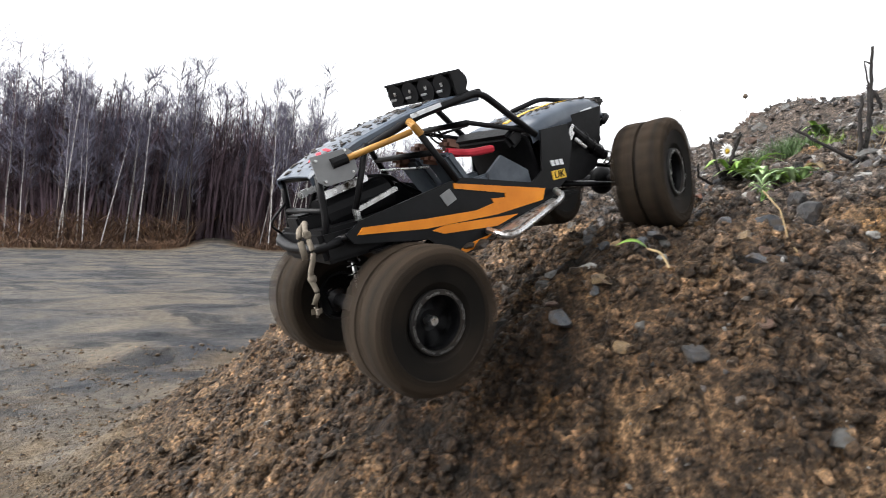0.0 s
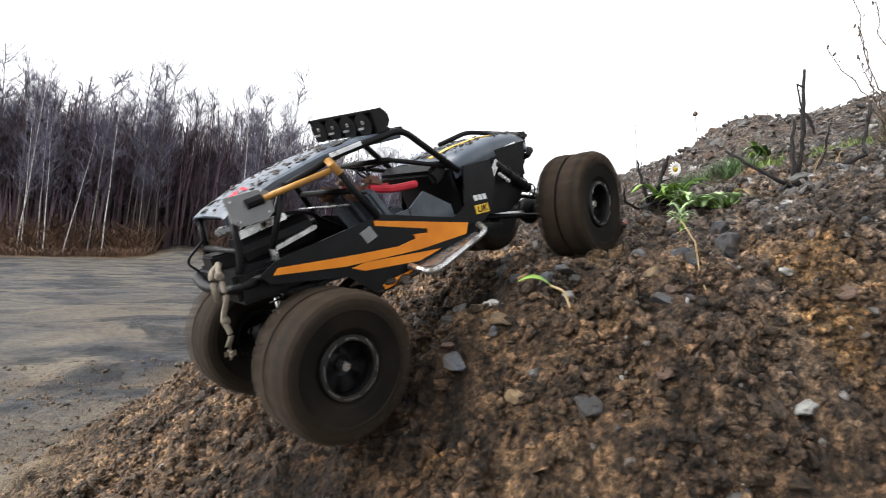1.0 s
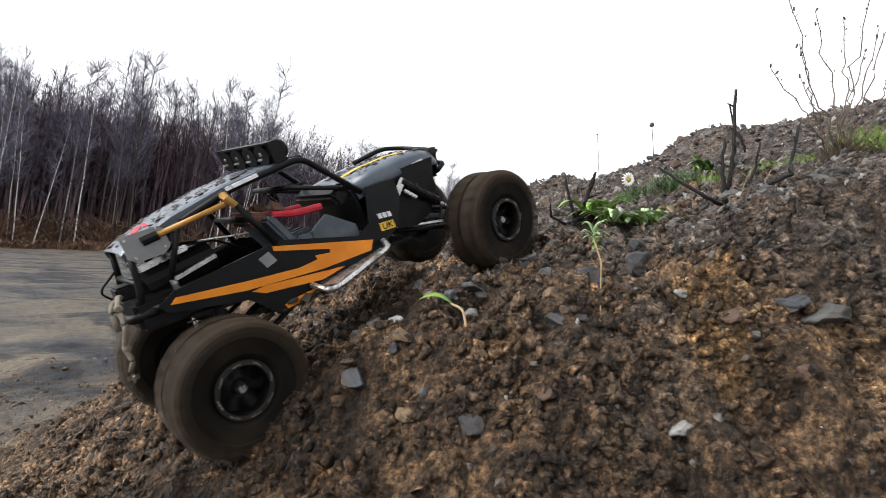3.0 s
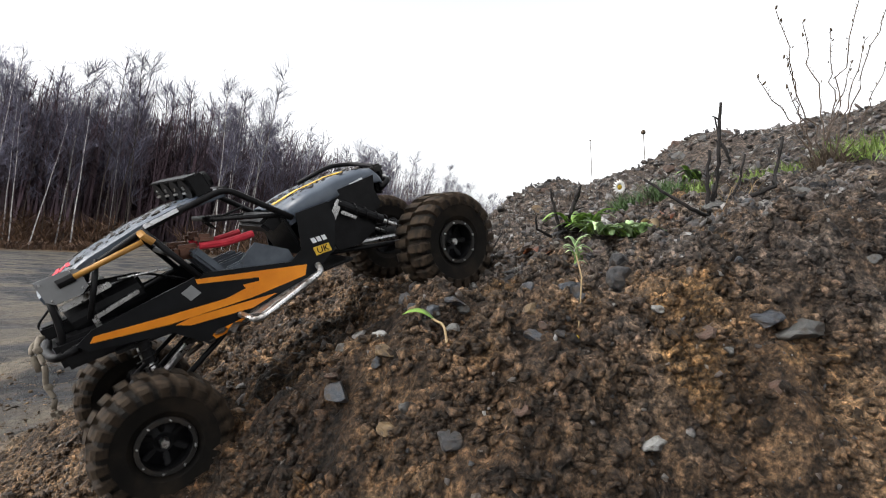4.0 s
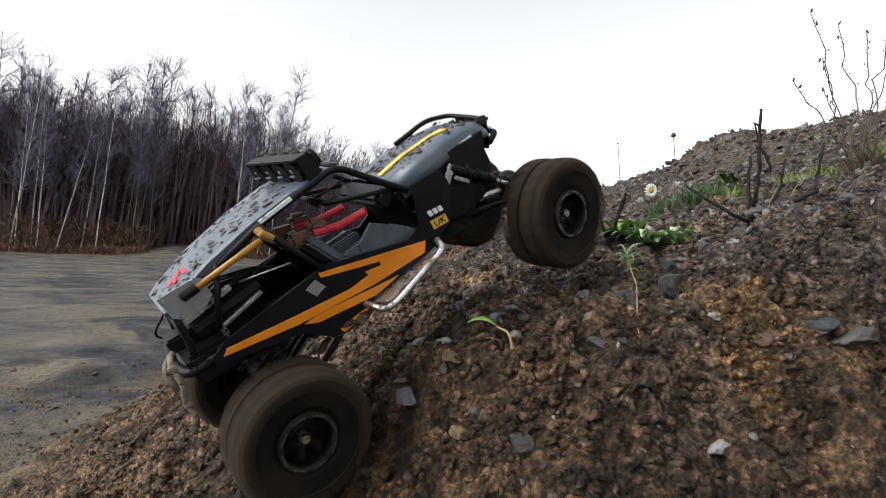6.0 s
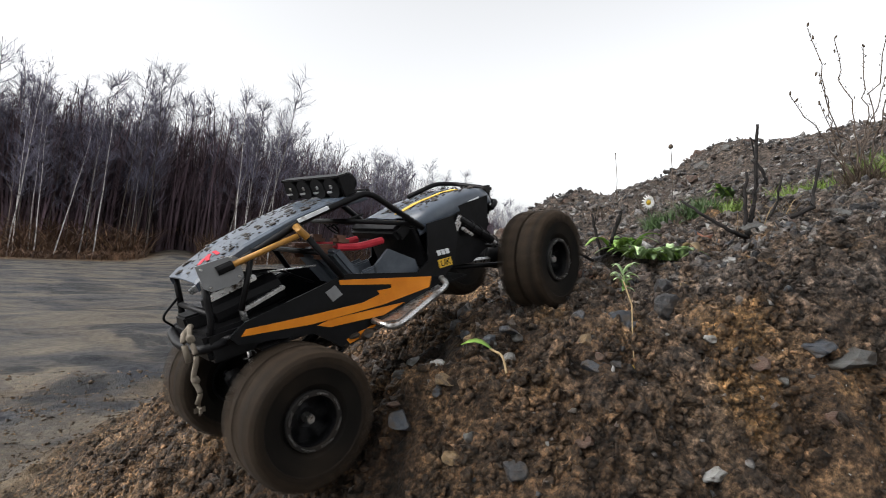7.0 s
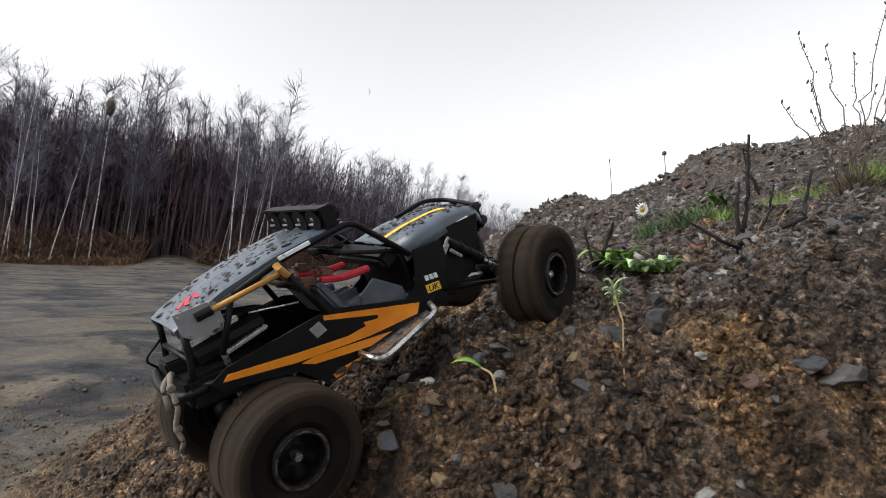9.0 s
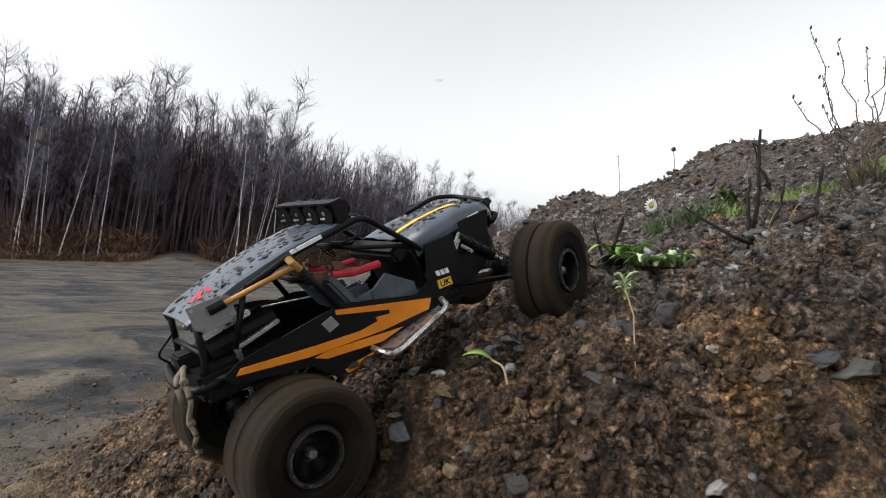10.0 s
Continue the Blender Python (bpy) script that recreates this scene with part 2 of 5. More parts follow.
def plant_material(name, c1, c2, rough=0.55, scale=30.0, random_tone=0.0):
    m, n, l, p = material(name)
    co = n.new("ShaderNodeTexCoord").outputs["Object"]
    col = ramp(n, l, noise_tex(n, l, co, scale, 5), [(0.35, c1), (0.65, c2)])
    if random_tone:
        geo = n.new("ShaderNodeNewGeometry")
        tone = ramp(n, l, geo.outputs["Random Per Island"], [(0.0, (1 - random_tone,) * 3), (1.0, (1 + random_tone,) * 3)])
        col = mixc(n, l, 1.0, col, tone, "MULTIPLY")
    l.new(col, p.inputs["Base Color"])
    p.inputs["Roughness"].default_value = rough
    return m


mat_leaf = plant_material("fresh_green_leaf", (0.10, 0.20, 0.026), (0.22, 0.36, 0.065), 0.4, 60, 0.35)
mat_pale_leaf = plant_material("pale_green_leaf", (0.26, 0.40, 0.17), (0.44, 0.58, 0.30), 0.45, 60, 0.25)
mat_grass = plant_material("dull_green_grass", (0.070, 0.120, 0.018), (0.150, 0.210, 0.042), 0.6, 60, 0.4)
mat_moss = plant_material("feathery_green", (0.022, 0.050, 0.012), (0.045, 0.085, 0.020), 0.6, 80, 0.3)
mat_charred = plant_material("charred_twig", (0.003, 0.0025, 0.0025), (0.009, 0.006, 0.005), 0.95, 90)
mat_stalk = plant_material("dry_stalk", (0.035, 0.023, 0.016), (0.075, 0.050, 0.032), 0.7, 60)
mat_straw = plant_material("straw_stem", (0.16, 0.11, 0.05), (0.25, 0.18, 0.09), 0.6, 60)
mat_petal = plant_material("white_petal", (0.72, 0.72, 0.68), (0.80, 0.80, 0.78), 0.5, 60)
mat_pollen = plant_material("yellow_disc", (0.30, 0.20, 0.012), (0.42, 0.30, 0.025), 0.7, 200)
mat_dead_leaf = plant_material("red_brown_leaf", (0.10, 0.030, 0.012), (0.19, 0.065, 0.025), 0.5, 50)
mat_seed = plant_material("dark_seed_head", (0.030, 0.020, 0.012), (0.06, 0.04, 0.022), 0.8, 200)


def bark_material(name, dark, pale, scale):
    m, n, l, p = material(name)
    co = n.new("ShaderNodeTexCoord").outputs["Object"]
    mp = n.new("ShaderNodeMapping")
    mp.inputs["Scale"].default_value = (1, 1, 3.0)
    l.new(co, mp.inputs[0])
    col = ramp(n, l, noise_tex(n, l, mp.outputs[0], scale, 5, 0.7), [(0.40, dark), (0.52, pale)])
    oi = n.new("ShaderNodeObjectInfo")
    tone = ramp(n, l, oi.outputs["Random"], [(0.0, (0.35, 0.34, 0.34)), (1.0, (1.25, 1.25, 1.25))])
    l.new(mixc(n, l, 1.0, col, tone, "MULTIPLY"), p.inputs["Base Color"])
    p.inputs["Roughness"].default_value = 0.85
    return m


mat_birch = bark_material("birch_bark", (0.10, 0.09, 0.09), (0.40, 0.38, 0.37), 2.2)
mat_bark = bark_material("grey_brown_bark", (0.036, 0.027, 0.025), (0.100, 0.078, 0.070), 3.0)
# purple twig tones, lifted and blued to hold the distance haze
mat_twigs = plant_material("purple_brown_twigs", (0.072, 0.067, 0.096), (0.170, 0.164, 0.222), 0.9, 0.4, 0.35)
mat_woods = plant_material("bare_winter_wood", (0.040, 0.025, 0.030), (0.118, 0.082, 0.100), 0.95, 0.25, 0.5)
mat_brush = plant_material("russet_brushwood", (0.050, 0.028, 0.019), (0.150, 0.086, 0.050), 0.9, 0.5, 0.5)


# ---- mesh helpers ----
def link(name, bm, mat, parent=None, label="", smooth=False):
    me = bpy.data.meshes.new(name)
    bmesh.ops.recalc_face_normals(bm, faces=bm.faces)
    bm.to_mesh(me)
    bm.free()
    me.materials.append(mat)
    if smooth:
        me.polygons.foreach_set("use_smooth", [True] * len(me.polygons))
    ob = new(name, me)
    if parent:
        ob.parent = parent
    return tagged(ob, label)


part = link


def empty(name, m=None):
    ob = new(name)
    ob.empty_display_size = 0.05
    if m is not None:
        ob.matrix_world = m
    return ob


def block(bm, size, m, bevel=0.0, seg=2):
    r = bmesh.ops.create_cube(bm, size=1.0, matrix=m @ Matrix.Diagonal((*size, 1)))
    if bevel:
        es = list({e for v in r["verts"] for e in v.link_edges})
        bmesh.ops.bevel(bm, geom=es, offset=bevel, segments=seg, affect="EDGES", clamp_overlap=True)


def ring_loft(bm, rings, closed=True, caps=True):
    """Skin a list of rings of points."""
    rows = [[bm.verts.new(p) for p in ring] for ring in rings]
    n = len(rows[0])
    for a, b in zip(rows, rows[1:]):
        for i in range(n if closed else n - 1):
            bm.faces.new((a[i], a[(i + 1) % n], b[(i + 1) % n], b[i]))
    if caps:
        bm.faces.new(rows[0][::-1])
        bm.faces.new(rows[-1])


def tube(bm, pts, r, sides=8, r_end=None):
    pts = [Vector(p) for p in pts]
    rings = []
    up = Vector((0.13, 0.21, 0.97))
    for i, p in enumerate(pts):
        d = (pts[min(i + 1, len(pts) - 1)] - pts[max(i - 1, 0)]).normalized()
        side = d.cross(up)
        if side.length < 0.2:
            side = d.cross(Vector((1, 0, 0)))
        side.normalize()
        other = d.cross(side)
        rr = r if r_end is None else r + (r_end - r) * i / max(1, len(pts) - 1)
        rings.append([p + (side * math.cos(a) + other * math.sin(a)) * rr for a in [2 * math.pi * k / sides for k in range(sides)]])
    ring_loft(bm, rings)


def bent(pts, steps=5):
    """Rounds the corners of a path."""
    pts = [Vector(p) for p in pts]
    out = [pts[0]]
    for a, b, c in zip(pts, pts[1:], pts[2:]):
        p, q = b + (a - b) * min(0.35, 0.012 / max((a - b).length, 1e-6)), b + (c - b) * min(0.35, 0.012 / max((c - b).length, 1e-6))
        out += [p.lerp(b, t).lerp(b.lerp(q, t), t) for t in [k / steps for k in range(steps + 1)]]
    return out + [pts[-1]]


def slab(bm, poly, axis, at, thick):
    """A flat polygon of (a, b) pairs extruded along an axis. axis 1: pairs are x, z."""
    def put(a, b, d):
        return (a, d, b) if axis == 1 else ((a, b, d) if axis == 2 else (d, a, b))
    f = [bm.verts.new(put(a, b, at)) for a, b in poly]
    g = [bm.verts.new(put(a, b, at + thick)) for a, b in poly]
    bm.faces.new(f)
    bm.faces.new(g[::-1])
    for i in range(len(f)):
        j = (i + 1) % len(f)
        bm.faces.new((f[i], g[i], g[j], f[j]))


def lathe(bm, profile, sides=48, axis_y=True, close=True):
    """Profile of (radius, y) turned round the y axis; a closed profile makes a solid ring."""
    rows = []
    for k in range(sides):
        a = 2 * math.pi * k / sides
        rows.append([bm.verts.new((r * math.cos(a), y, r * math.sin(a))) for r, y in profile])
    n = len(profile)
    for k in range(sides):
        a, b = rows[k], rows[(k + 1) % sides]
        for i in range(n if close else n - 1):
            j = (i + 1) % n
            bm.faces.new((a[i], b[i], b[j], a[j]))


# ---- the lie of the land ----
def lattice(ix, iy, seed):
    h = (ix.astype(np.int64) * 374761393 + iy.astype(np.int64) * 668265263 + seed * 1442695041) & 0x7FFFFFFF
    h = ((h ^ (h >> 13)) * 1274126177) & 0x7FFFFFFF
    return ((h ^ (h >> 16)) & 0xFFFF) / 65535.0


def value_noise(x, y, seed):
    ix, iy = np.floor(x), np.floor(y)
    fx, fy = x - ix, y - iy
    fx, fy = fx * fx * (3 - 2 * fx), fy * fy * (3 - 2 * fy)
    a, b = lattice(ix, iy, seed), lattice(ix + 1, iy, seed)
    c, d = lattice(ix, iy + 1, seed), lattice(ix + 1, iy + 1, seed)
    return (a * (1 - fx) + b * fx) * (1 - fy) + (c * (1 - fx) + d * fx) * fy


def soft_plus(v, w):
    return w * np.logaddexp(0, v / w)


def step(v, a, b):
    s = np.clip((v - a) / (b - a), 0, 1)
    return s * s * (3 - 2 * s)


def uphill(x, y):
    yy = 1.6 - soft_plus(1.6 - y, 0.15)
    return 0.9 * x + 0.35 * (yy - 0.6) - 0.05 * soft_plus(y - 1.6, 0.2)


SLOPE_U = (-9.0, -1.05, -0.62, -0.24, 0.0, 0.15, 0.23, 0.32, 0.6, 0.8, 1.36, 3.2, 5.0, 30.0)
SLOPE_Z = (-0.4, -0.05, 0.16, 0.44, 0.648, 0.762, 0.808, 0.828, 0.925, 0.975, 1.125, 1.93, 2.2, 2.4)


# the brow of the heap, running away from the pit: place along x and height
BROW_X = (-2.0, 0.40, 0.66, 0.86, 0.97, 1.08, 1.31, 1.37, 1.56, 1.68, 1.81, 1.92, 2.06, 2.26, 2.34, 2.46, 2.74, 2.88, 3.05, 3.22, 3.50, 4.2, 6.0)
BROW_Z = (0.2, 1.05, 1.235, 1.365, 1.435, 1.46, 1.505, 1.46, 1.53, 1.59, 1.585, 1.665, 1.775, 1.92, 1.925, 1.88, 1.93, 1.98, 1.93, 2.03, 2.10, 2.2, 2.3)


def mound(x, y):
    """The spoil heap without its roughness: a rising flank, a cut face towards the camera, a crest and a foot."""
    u = uphill(x, y)
    z = (np.interp(u - 0.02, SLOPE_U, SLOPE_Z) + np.interp(u + 0.02, SLOPE_U, SLOPE_Z) + np.interp(u, SLOPE_U, SLOPE_Z)) / 3
    lip = 0.60 + 0.25 * soft_plus(x - 0.3, 0.03) - 0.17 * soft_plus(x - 0.8, 0.1)
    z = z - 0.9 * soft_plus(lip - y, 0.02)
    z = z + 0.09 * step(u, 0.3, 1.2) * soft_plus(y - 1.6, 0.2) 
    brow = np.interp(x - 0.08, BROW_X, BROW_Z) - 0.03 - 0.09 * (4.0 - y)
    z = z - step(y, 1.8, 3.2) * soft_plus(z - brow, 0.04)
    far = step(y, 3.2, 3.9)
    return z * (1 - far) + np.minimum(brow, z + 0.3 * step(x, 0.25, 0.7)) * far - 0.55 * soft_plus(y - 4.1, 0.10)


def land(x, y):
    """Height of the ground, without the finest grain."""
    x, y = np.asarray(x, float), np.asarray(y, float)
    m = mound(x, y)
    on = step(m, -0.02, 0.2)
    near = np.hypot(x - 0.3, y - 0.8)
    lumps = 0
    for k, (wave, high) in enumerate(((0.9, 0.07), (0.33, 0.055), (0.13, 0.032), (0.055, 0.027), (0.024, 0.0200), (0.012, 0.0110))):
        grow = step(near, 0.8, 3.0) if k == 0 else (0.35 + 0.65 * step(near, 0.3, 2.0) if k < 3 else 1.0)
        v = value_noise(x / wave + 7.3 * k, y / wave - 3.1 * k, 11 + k)
        lumps = lumps + high * grow * (v - 0.5) * 1.5 - high * grow * 0.5 * np.abs(value_noise(x / wave * 1.7, y / wave * 1.7, 40 + k) - 0.5)
    rise = 0.35 * step(y, 20, 45) * (0.5 + value_noise(x / 14, y / 14, 5)) + 0.75 * step(y + 0.35 * x, 20, 38) * np.exp(-(((x / np.maximum(y, 1)) + 0.41) / 0.06) ** 2)
    ruts = 0.07 * (value_noise(x / 1.3 + 0.3 * y, y / 0.30 + 0.35 * np.sin(x * 1.3), 9) - 0.5) * step(-y, -9.0, -3.0)
    flat = ruts + 0.040 * (value_noise(x / 0.5, y / 0.3, 3) - 0.5) + 0.022 * (value_noise(x / 0.16, y / 0.10, 6) - 0.5) + 0.05 * (value_noise(x / 2.3, y / 1.1, 4) - 0.5) + 0.022 * (value_noise(x / 0.09, y / 0.06, 8) - 0.5) + rise
    return soft_plus(m - flat, 0.03) + flat + on * lumps


def ground_z(x, y):
    return float(land(np.array([x]), np.array([y]))[0])


def steps_out(lo, hi, fine, grow, low_end, high_end):
    mid = list(np.arange(lo, hi, fine))
    a, d = [], fine
    while not a or a[-1] > low_end:
        d *= grow
        a.append((a[-1] if a else lo) - d)
    b, d = [], fine
    while not b or b[-1] < high_end:
        d *= grow
        b.append((b[-1] if b else mid[-1]) + d)
    return np.array(a[::-1] + mid + b)


def build_ground():
    gx = steps_out(-0.35, 0.95, 0.0052, 1.035, -400, 400)
    gy = steps_out(0.32, 1.15, 0.0052, 1.03, -60, 900)
    X, Y = np.meshgrid(gx, gy)
    Z = land(X, Y)
    nx, ny = len(gx), len(gy)
    me = bpy.data.meshes.new("ground")
    co = np.stack([X, Y, Z], -1).reshape(-1, 3)
    i = np.arange(nx * ny).reshape(ny, nx)
    quads = np.stack([i[:-1, :-1], i[:-1, 1:], i[1:, 1:], i[1:, :-1]], -1).reshape(-1, 4)
    me.vertices.add(len(co))
    me.vertices.foreach_set("co", co.ravel())
    me.loops.add(quads.size)
    me.loops.foreach_set("vertex_index", quads.ravel())
    me.polygons.add(len(quads))
    me.polygons.foreach_set("loop_start", np.arange(0, quads.size, 4))
    me.update()
    m = mound(X, Y)
    wobble = 0.25 * (value_noise(X / 0.25, Y / 0.25, 71) - 0.5) + 0.12 * (value_noise(X / 0.06, Y / 0.06, 72) - 0.5)
    soil = step(m + wobble, 0.0, 0.28)
    apron = step(m + 1.0 * wobble + 0.30 * (value_noise(X / 1.1, Y / 0.45, 74) - 0.5), -0.17, 0.05) * step(-Y, -7.5, -2.5)
    edge = Y - np.interp(X, EDGE_X, EDGE_Y) + 3.0 * (value_noise(X / 3.0, Y / 3.0, 73) - 0.5)
    way = np.exp(-(((X / np.maximum(Y, 1)) + 0.41) / 0.04) ** 2)
    litter = step(edge, -6.0, -3.5) * (1 - 0.9 * step(way, 0.35, 0.6))
    # freshly dug wet soil where the wheels churned, plus painted shade under the crawler
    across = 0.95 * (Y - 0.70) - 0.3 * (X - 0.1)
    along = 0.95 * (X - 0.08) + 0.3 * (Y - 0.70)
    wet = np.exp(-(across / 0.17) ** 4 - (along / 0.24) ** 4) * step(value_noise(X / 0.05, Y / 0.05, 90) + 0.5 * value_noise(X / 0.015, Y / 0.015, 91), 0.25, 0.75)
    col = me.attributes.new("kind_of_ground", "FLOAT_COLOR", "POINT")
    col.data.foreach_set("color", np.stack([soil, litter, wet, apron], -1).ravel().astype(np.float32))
    me.polygons.foreach_set("use_smooth", [True] * len(me.polygons))
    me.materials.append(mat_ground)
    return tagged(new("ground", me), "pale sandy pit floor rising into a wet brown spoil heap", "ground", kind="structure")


# front line of the trees, in plan
EDGE_X = (-200.0, -60.0, -23.7, -10.5, -7.5, -1.9, 7.5, 25.0, 70.0, 200.0)
EDGE_Y = (10.0, 26.0, 34.0, 41.0, 58.0, 78.0, 102.0, 160.0, 230.0, 300.0)
ground = build_ground()


# ---- loose soil and stones ----
def ico():
    bm = bmesh.new()
    bmesh.ops.create_icosphere(bm, subdivisions=1, radius=1)
    v = np.array([tuple(p.co) for p in bm.verts])
    f = np.array([[q.index for q in k.verts] for k in bm.faces])
    bm.free()
    return v, f


ICO_V, ICO_F = ico()


def scatter(name, n, seed, where, sizes, mat, label, category, sink=0.35, flat=0.85):
    rng = np.random.default_rng(seed)
    x, y = where(rng, n)
    z = land(x, y)
    s = sizes(rng, x, y)
    jit = ICO_V[None] * (1 + rng.uniform(-0.72, 0.62, (len(x), len(ICO_V), 1)))
    sc = np.stack([rng.uniform(0.7, 1.4, len(x)), rng.uniform(0.7, 1.2, len(x)), rng.uniform(0.5, 1.0, len(x)) * flat + 0.15], -1)
    p = jit * sc[:, None, :]
    a = rng.uniform(0, 6.283, len(x))
    b = rng.uniform(-1.2, 1.2, len(x))
    ca, sa, cb, sb = np.cos(a)[:, None], np.sin(a)[:, None], np.cos(b)[:, None], np.sin(b)[:, None]
    px, pz = p[..., 0] * cb - p[..., 2] * sb, p[..., 0] * sb + p[..., 2] * cb
    qx, qy = px * ca - p[..., 1] * sa, px * sa + p[..., 1] * ca
    co = np.stack([qx * s[:, None] + x[:, None], qy * s[:, None] + y[:, None], pz * s[:, None] + (z - s * sink)[:, None]], -1).reshape(-1, 3)
    f = (ICO_F[None] + (np.arange(len(x)) * len(ICO_V))[:, None, None]).reshape(-1, 3)
    me = bpy.data.meshes.new(name)
    me.vertices.add(len(co))
    me.vertices.foreach_set("co", co.ravel())
    me.loops.add(f.size)
    me.loops.foreach_set("vertex_index", f.ravel())
    me.polygons.add(len(f))
    me.polygons.foreach_set("loop_start", np.arange(0, f.size, 3))
    me.update()
    me.materials.append(mat)
    return tagged(new(name, me), label, category, kind="stuff")


def near_patch(rng, n):
    x = rng.uniform(-0.45, 0.95, n * 2)
    y = rng.uniform(0.36, 1.15, n * 2)
    ok = mound(x, y) > 0.25
    return x[ok][:n], y[ok][:n]


def near_clumps(rng, n):
    """Crumbs gather in clumps and leave bare hollows between them."""
    x, y = near_patch(rng, n * 2)
    thick = value_noise(x / 0.035, y / 0.035, 61) + 0.6 * value_noise(x / 0.014, y / 0.014, 62)
    ok = thick > 0.55 + 0.35 * rng.uniform(0, 1, len(x))
    return x[ok][:n], y[ok][:n]


def stony(rng, x, y):
    """The dug flank below the track is bare soil with few stones."""
    lean = x / np.maximum(y, 0.5) + 0.12 * (rng.uniform(0, 1, len(x)) - 0.5)
    return (lean > 0.27 - 0.10 * step(y, 1.6, 3.0)) | (rng.uniform(0, 1, len(x)) < 0.13)


def near_stones(rng, n):
    x, y = near_patch(rng, n)
    ok = stony(rng, x, y)
    return x[ok], y[ok]


def flank_patch(rng, n):
    y = 0.9 + 2.6 * rng.uniform(0, 1, n * 2) ** 1.5
    x = rng.uniform(-0.45, 0.35, n * 2) * y
    ok = mound(x, y) > 0.2
    return x[ok][:n], y[ok][:n]


def far_patch(rng, n):
    y = 0.80 + 3.5 * rng.uniform(0, 1, n * 2) ** 1.5
    x = rng.uniform(-0.1, 1.0, n * 2) * y * 1.05
    ok = (mound(x, y) > 0.3) & stony(rng, x, y)
    return x[ok][:n], y[ok][:n]


def foot_patch(rng, n):
    y = 0.8 + 5.0 * rng.uniform(0, 1, n * 3) ** 1.5
    x = -0.9 + rng.uniform(-0.6, 0.5, n * 3) * y
    m = mound(x, y)
    ok = (m > -0.16 + 0.2 * rng.random(len(m)) ** 2) & (m < 0.6)
    return x[ok][:n], y[ok][:n]


scatter("soil_clods", 60000, 1, near_clumps, lambda r, x, y: 0.0015 + 0.0072 * r.power(0.45, len(x)) ** 2.2, mat_clods, "crumbled wet brown soil covering the spoil heap", "soil", -0.1)
scatter("gravel", 6500, 2, near_stones, lambda r, x, y: (0.0022 + 0.0085 * r.power(0.45, len(x)) ** 2.4) * (0.5 + 0.75 * step(y, 0.60, 0.85)), mat_gravel, "small grey and brown stones in the soil", "gravel", 0.1)
scatter("rubble", 26000, 3, far_patch, lambda r, x, y: (0.0026 + 0.0140 * r.power(0.4, len(x)) ** 2.2) * (0.45 + 0.30 * y), mat_gravel, "grey stone rubble on the upper slope of the heap", "rubble", -0.05, 0.40)
scatter("soil_lumps", 14000, 5, flank_patch, lambda r, x, y: (0.0025 + 0.008 * r.power(0.4, len(x)) ** 2.2) * (0.5 + 0.35 * y), mat_clods, "loose brown lumps on the dug flank of the heap", "soil", 0.1)
scatter("soil_crumbs", 18000, 4, foot_patch, lambda r, x, y: (0.0022 + 0.0075 * r.power(0.4, len(x)) ** 2.2) * (0.6 + 0.25 * y), mat_clods, "loose brown crumbs at the foot of the heap", "soil", 0.1)


# ---- single stones ----
def stone_mesh(seed, subdiv=3, cut=0.45):
    rng = random.Random(seed)
    bm = bmesh.new()
    bmesh.ops.create_icosphere(bm, subdivisions=subdiv, radius=1)
    for _ in range(9):
        d = Vector((rng.gauss(0, 1), rng.gauss(0, 1), rng.gauss(0, 1))).normalized()
        at = rng.uniform(cut, 0.85)
        for v in bm.verts:
            k = v.co.dot(d) - at
            if k > 0:
                v.co -= d * k
    for v in bm.verts:
        v.co *= 1 + 0.20 * noise.noise(v.co * 1.7 + Vector((seed, 0, 0))) + 0.10 * noise.noise(v.co * 5.0 + Vector((0, seed, 0)))
    me = bpy.data.meshes.new("stone")
    bm.to_mesh(me)
    bm.free()
    return me


def stone_material(name, c1, c2):
    m, n, l, p = material(name)
    co = n.new("ShaderNodeTexCoord").outputs["Object"]
    col = ramp(n, l, noise_tex(n, l, co, 2.2, 8, 0.7), [(0.35, c1), (0.65, c2)])
    mud = ramp(n, l, noise_tex(n, l, co, 1.1, 6, 0.65), [(0.46, (0, 0, 0)), (0.60, (0.92, 0.92, 0.92))])
    l.new(mixc(n, l, mud, col, (0.034, 0.023, 0.014)), p.inputs["Base Color"])
    p.inputs["Roughness"].default_value = 0.5
    bump(n, l, noise_tex(n, l, co, 14, 6, 0.7), 0.4, 0.05, p)
    return m


STONE_KINDS = {
    "white": (stone_material("pale_quartz", (0.20, 0.20, 0.19), (0.32, 0.32, 0.31)), "pale quartz stone half sunk in wet soil"),
    "blue": (stone_material("blue_grey_slag", (0.018, 0.022, 0.030), (0.052, 0.060, 0.070)), "blue-grey slag stone pressed into brown soil"),
    "ochre": (stone_material("ochre_sandstone", (0.10, 0.065, 0.03), (0.18, 0.12, 0.06)), "ochre sandstone lump on the brown slope"),
    "dark": (stone_material("dark_shale", (0.012, 0.0125, 0.014), (0.034, 0.034, 0.037)), "dark wet shale stone in loose soil"),
    "grey": (stone_material("grey_limestone", (0.044, 0.045, 0.044), (0.090, 0.090, 0.086)), "grey stone lying on the spoil heap"),
    "rust": (stone_material("red_brown_brick_scrap", (0.045, 0.024, 0.016), (0.085, 0.046, 0.030)), "red-brown stone lying on the spoil heap"),
}
STONES = [stone_mesh(k) for k in range(6)]


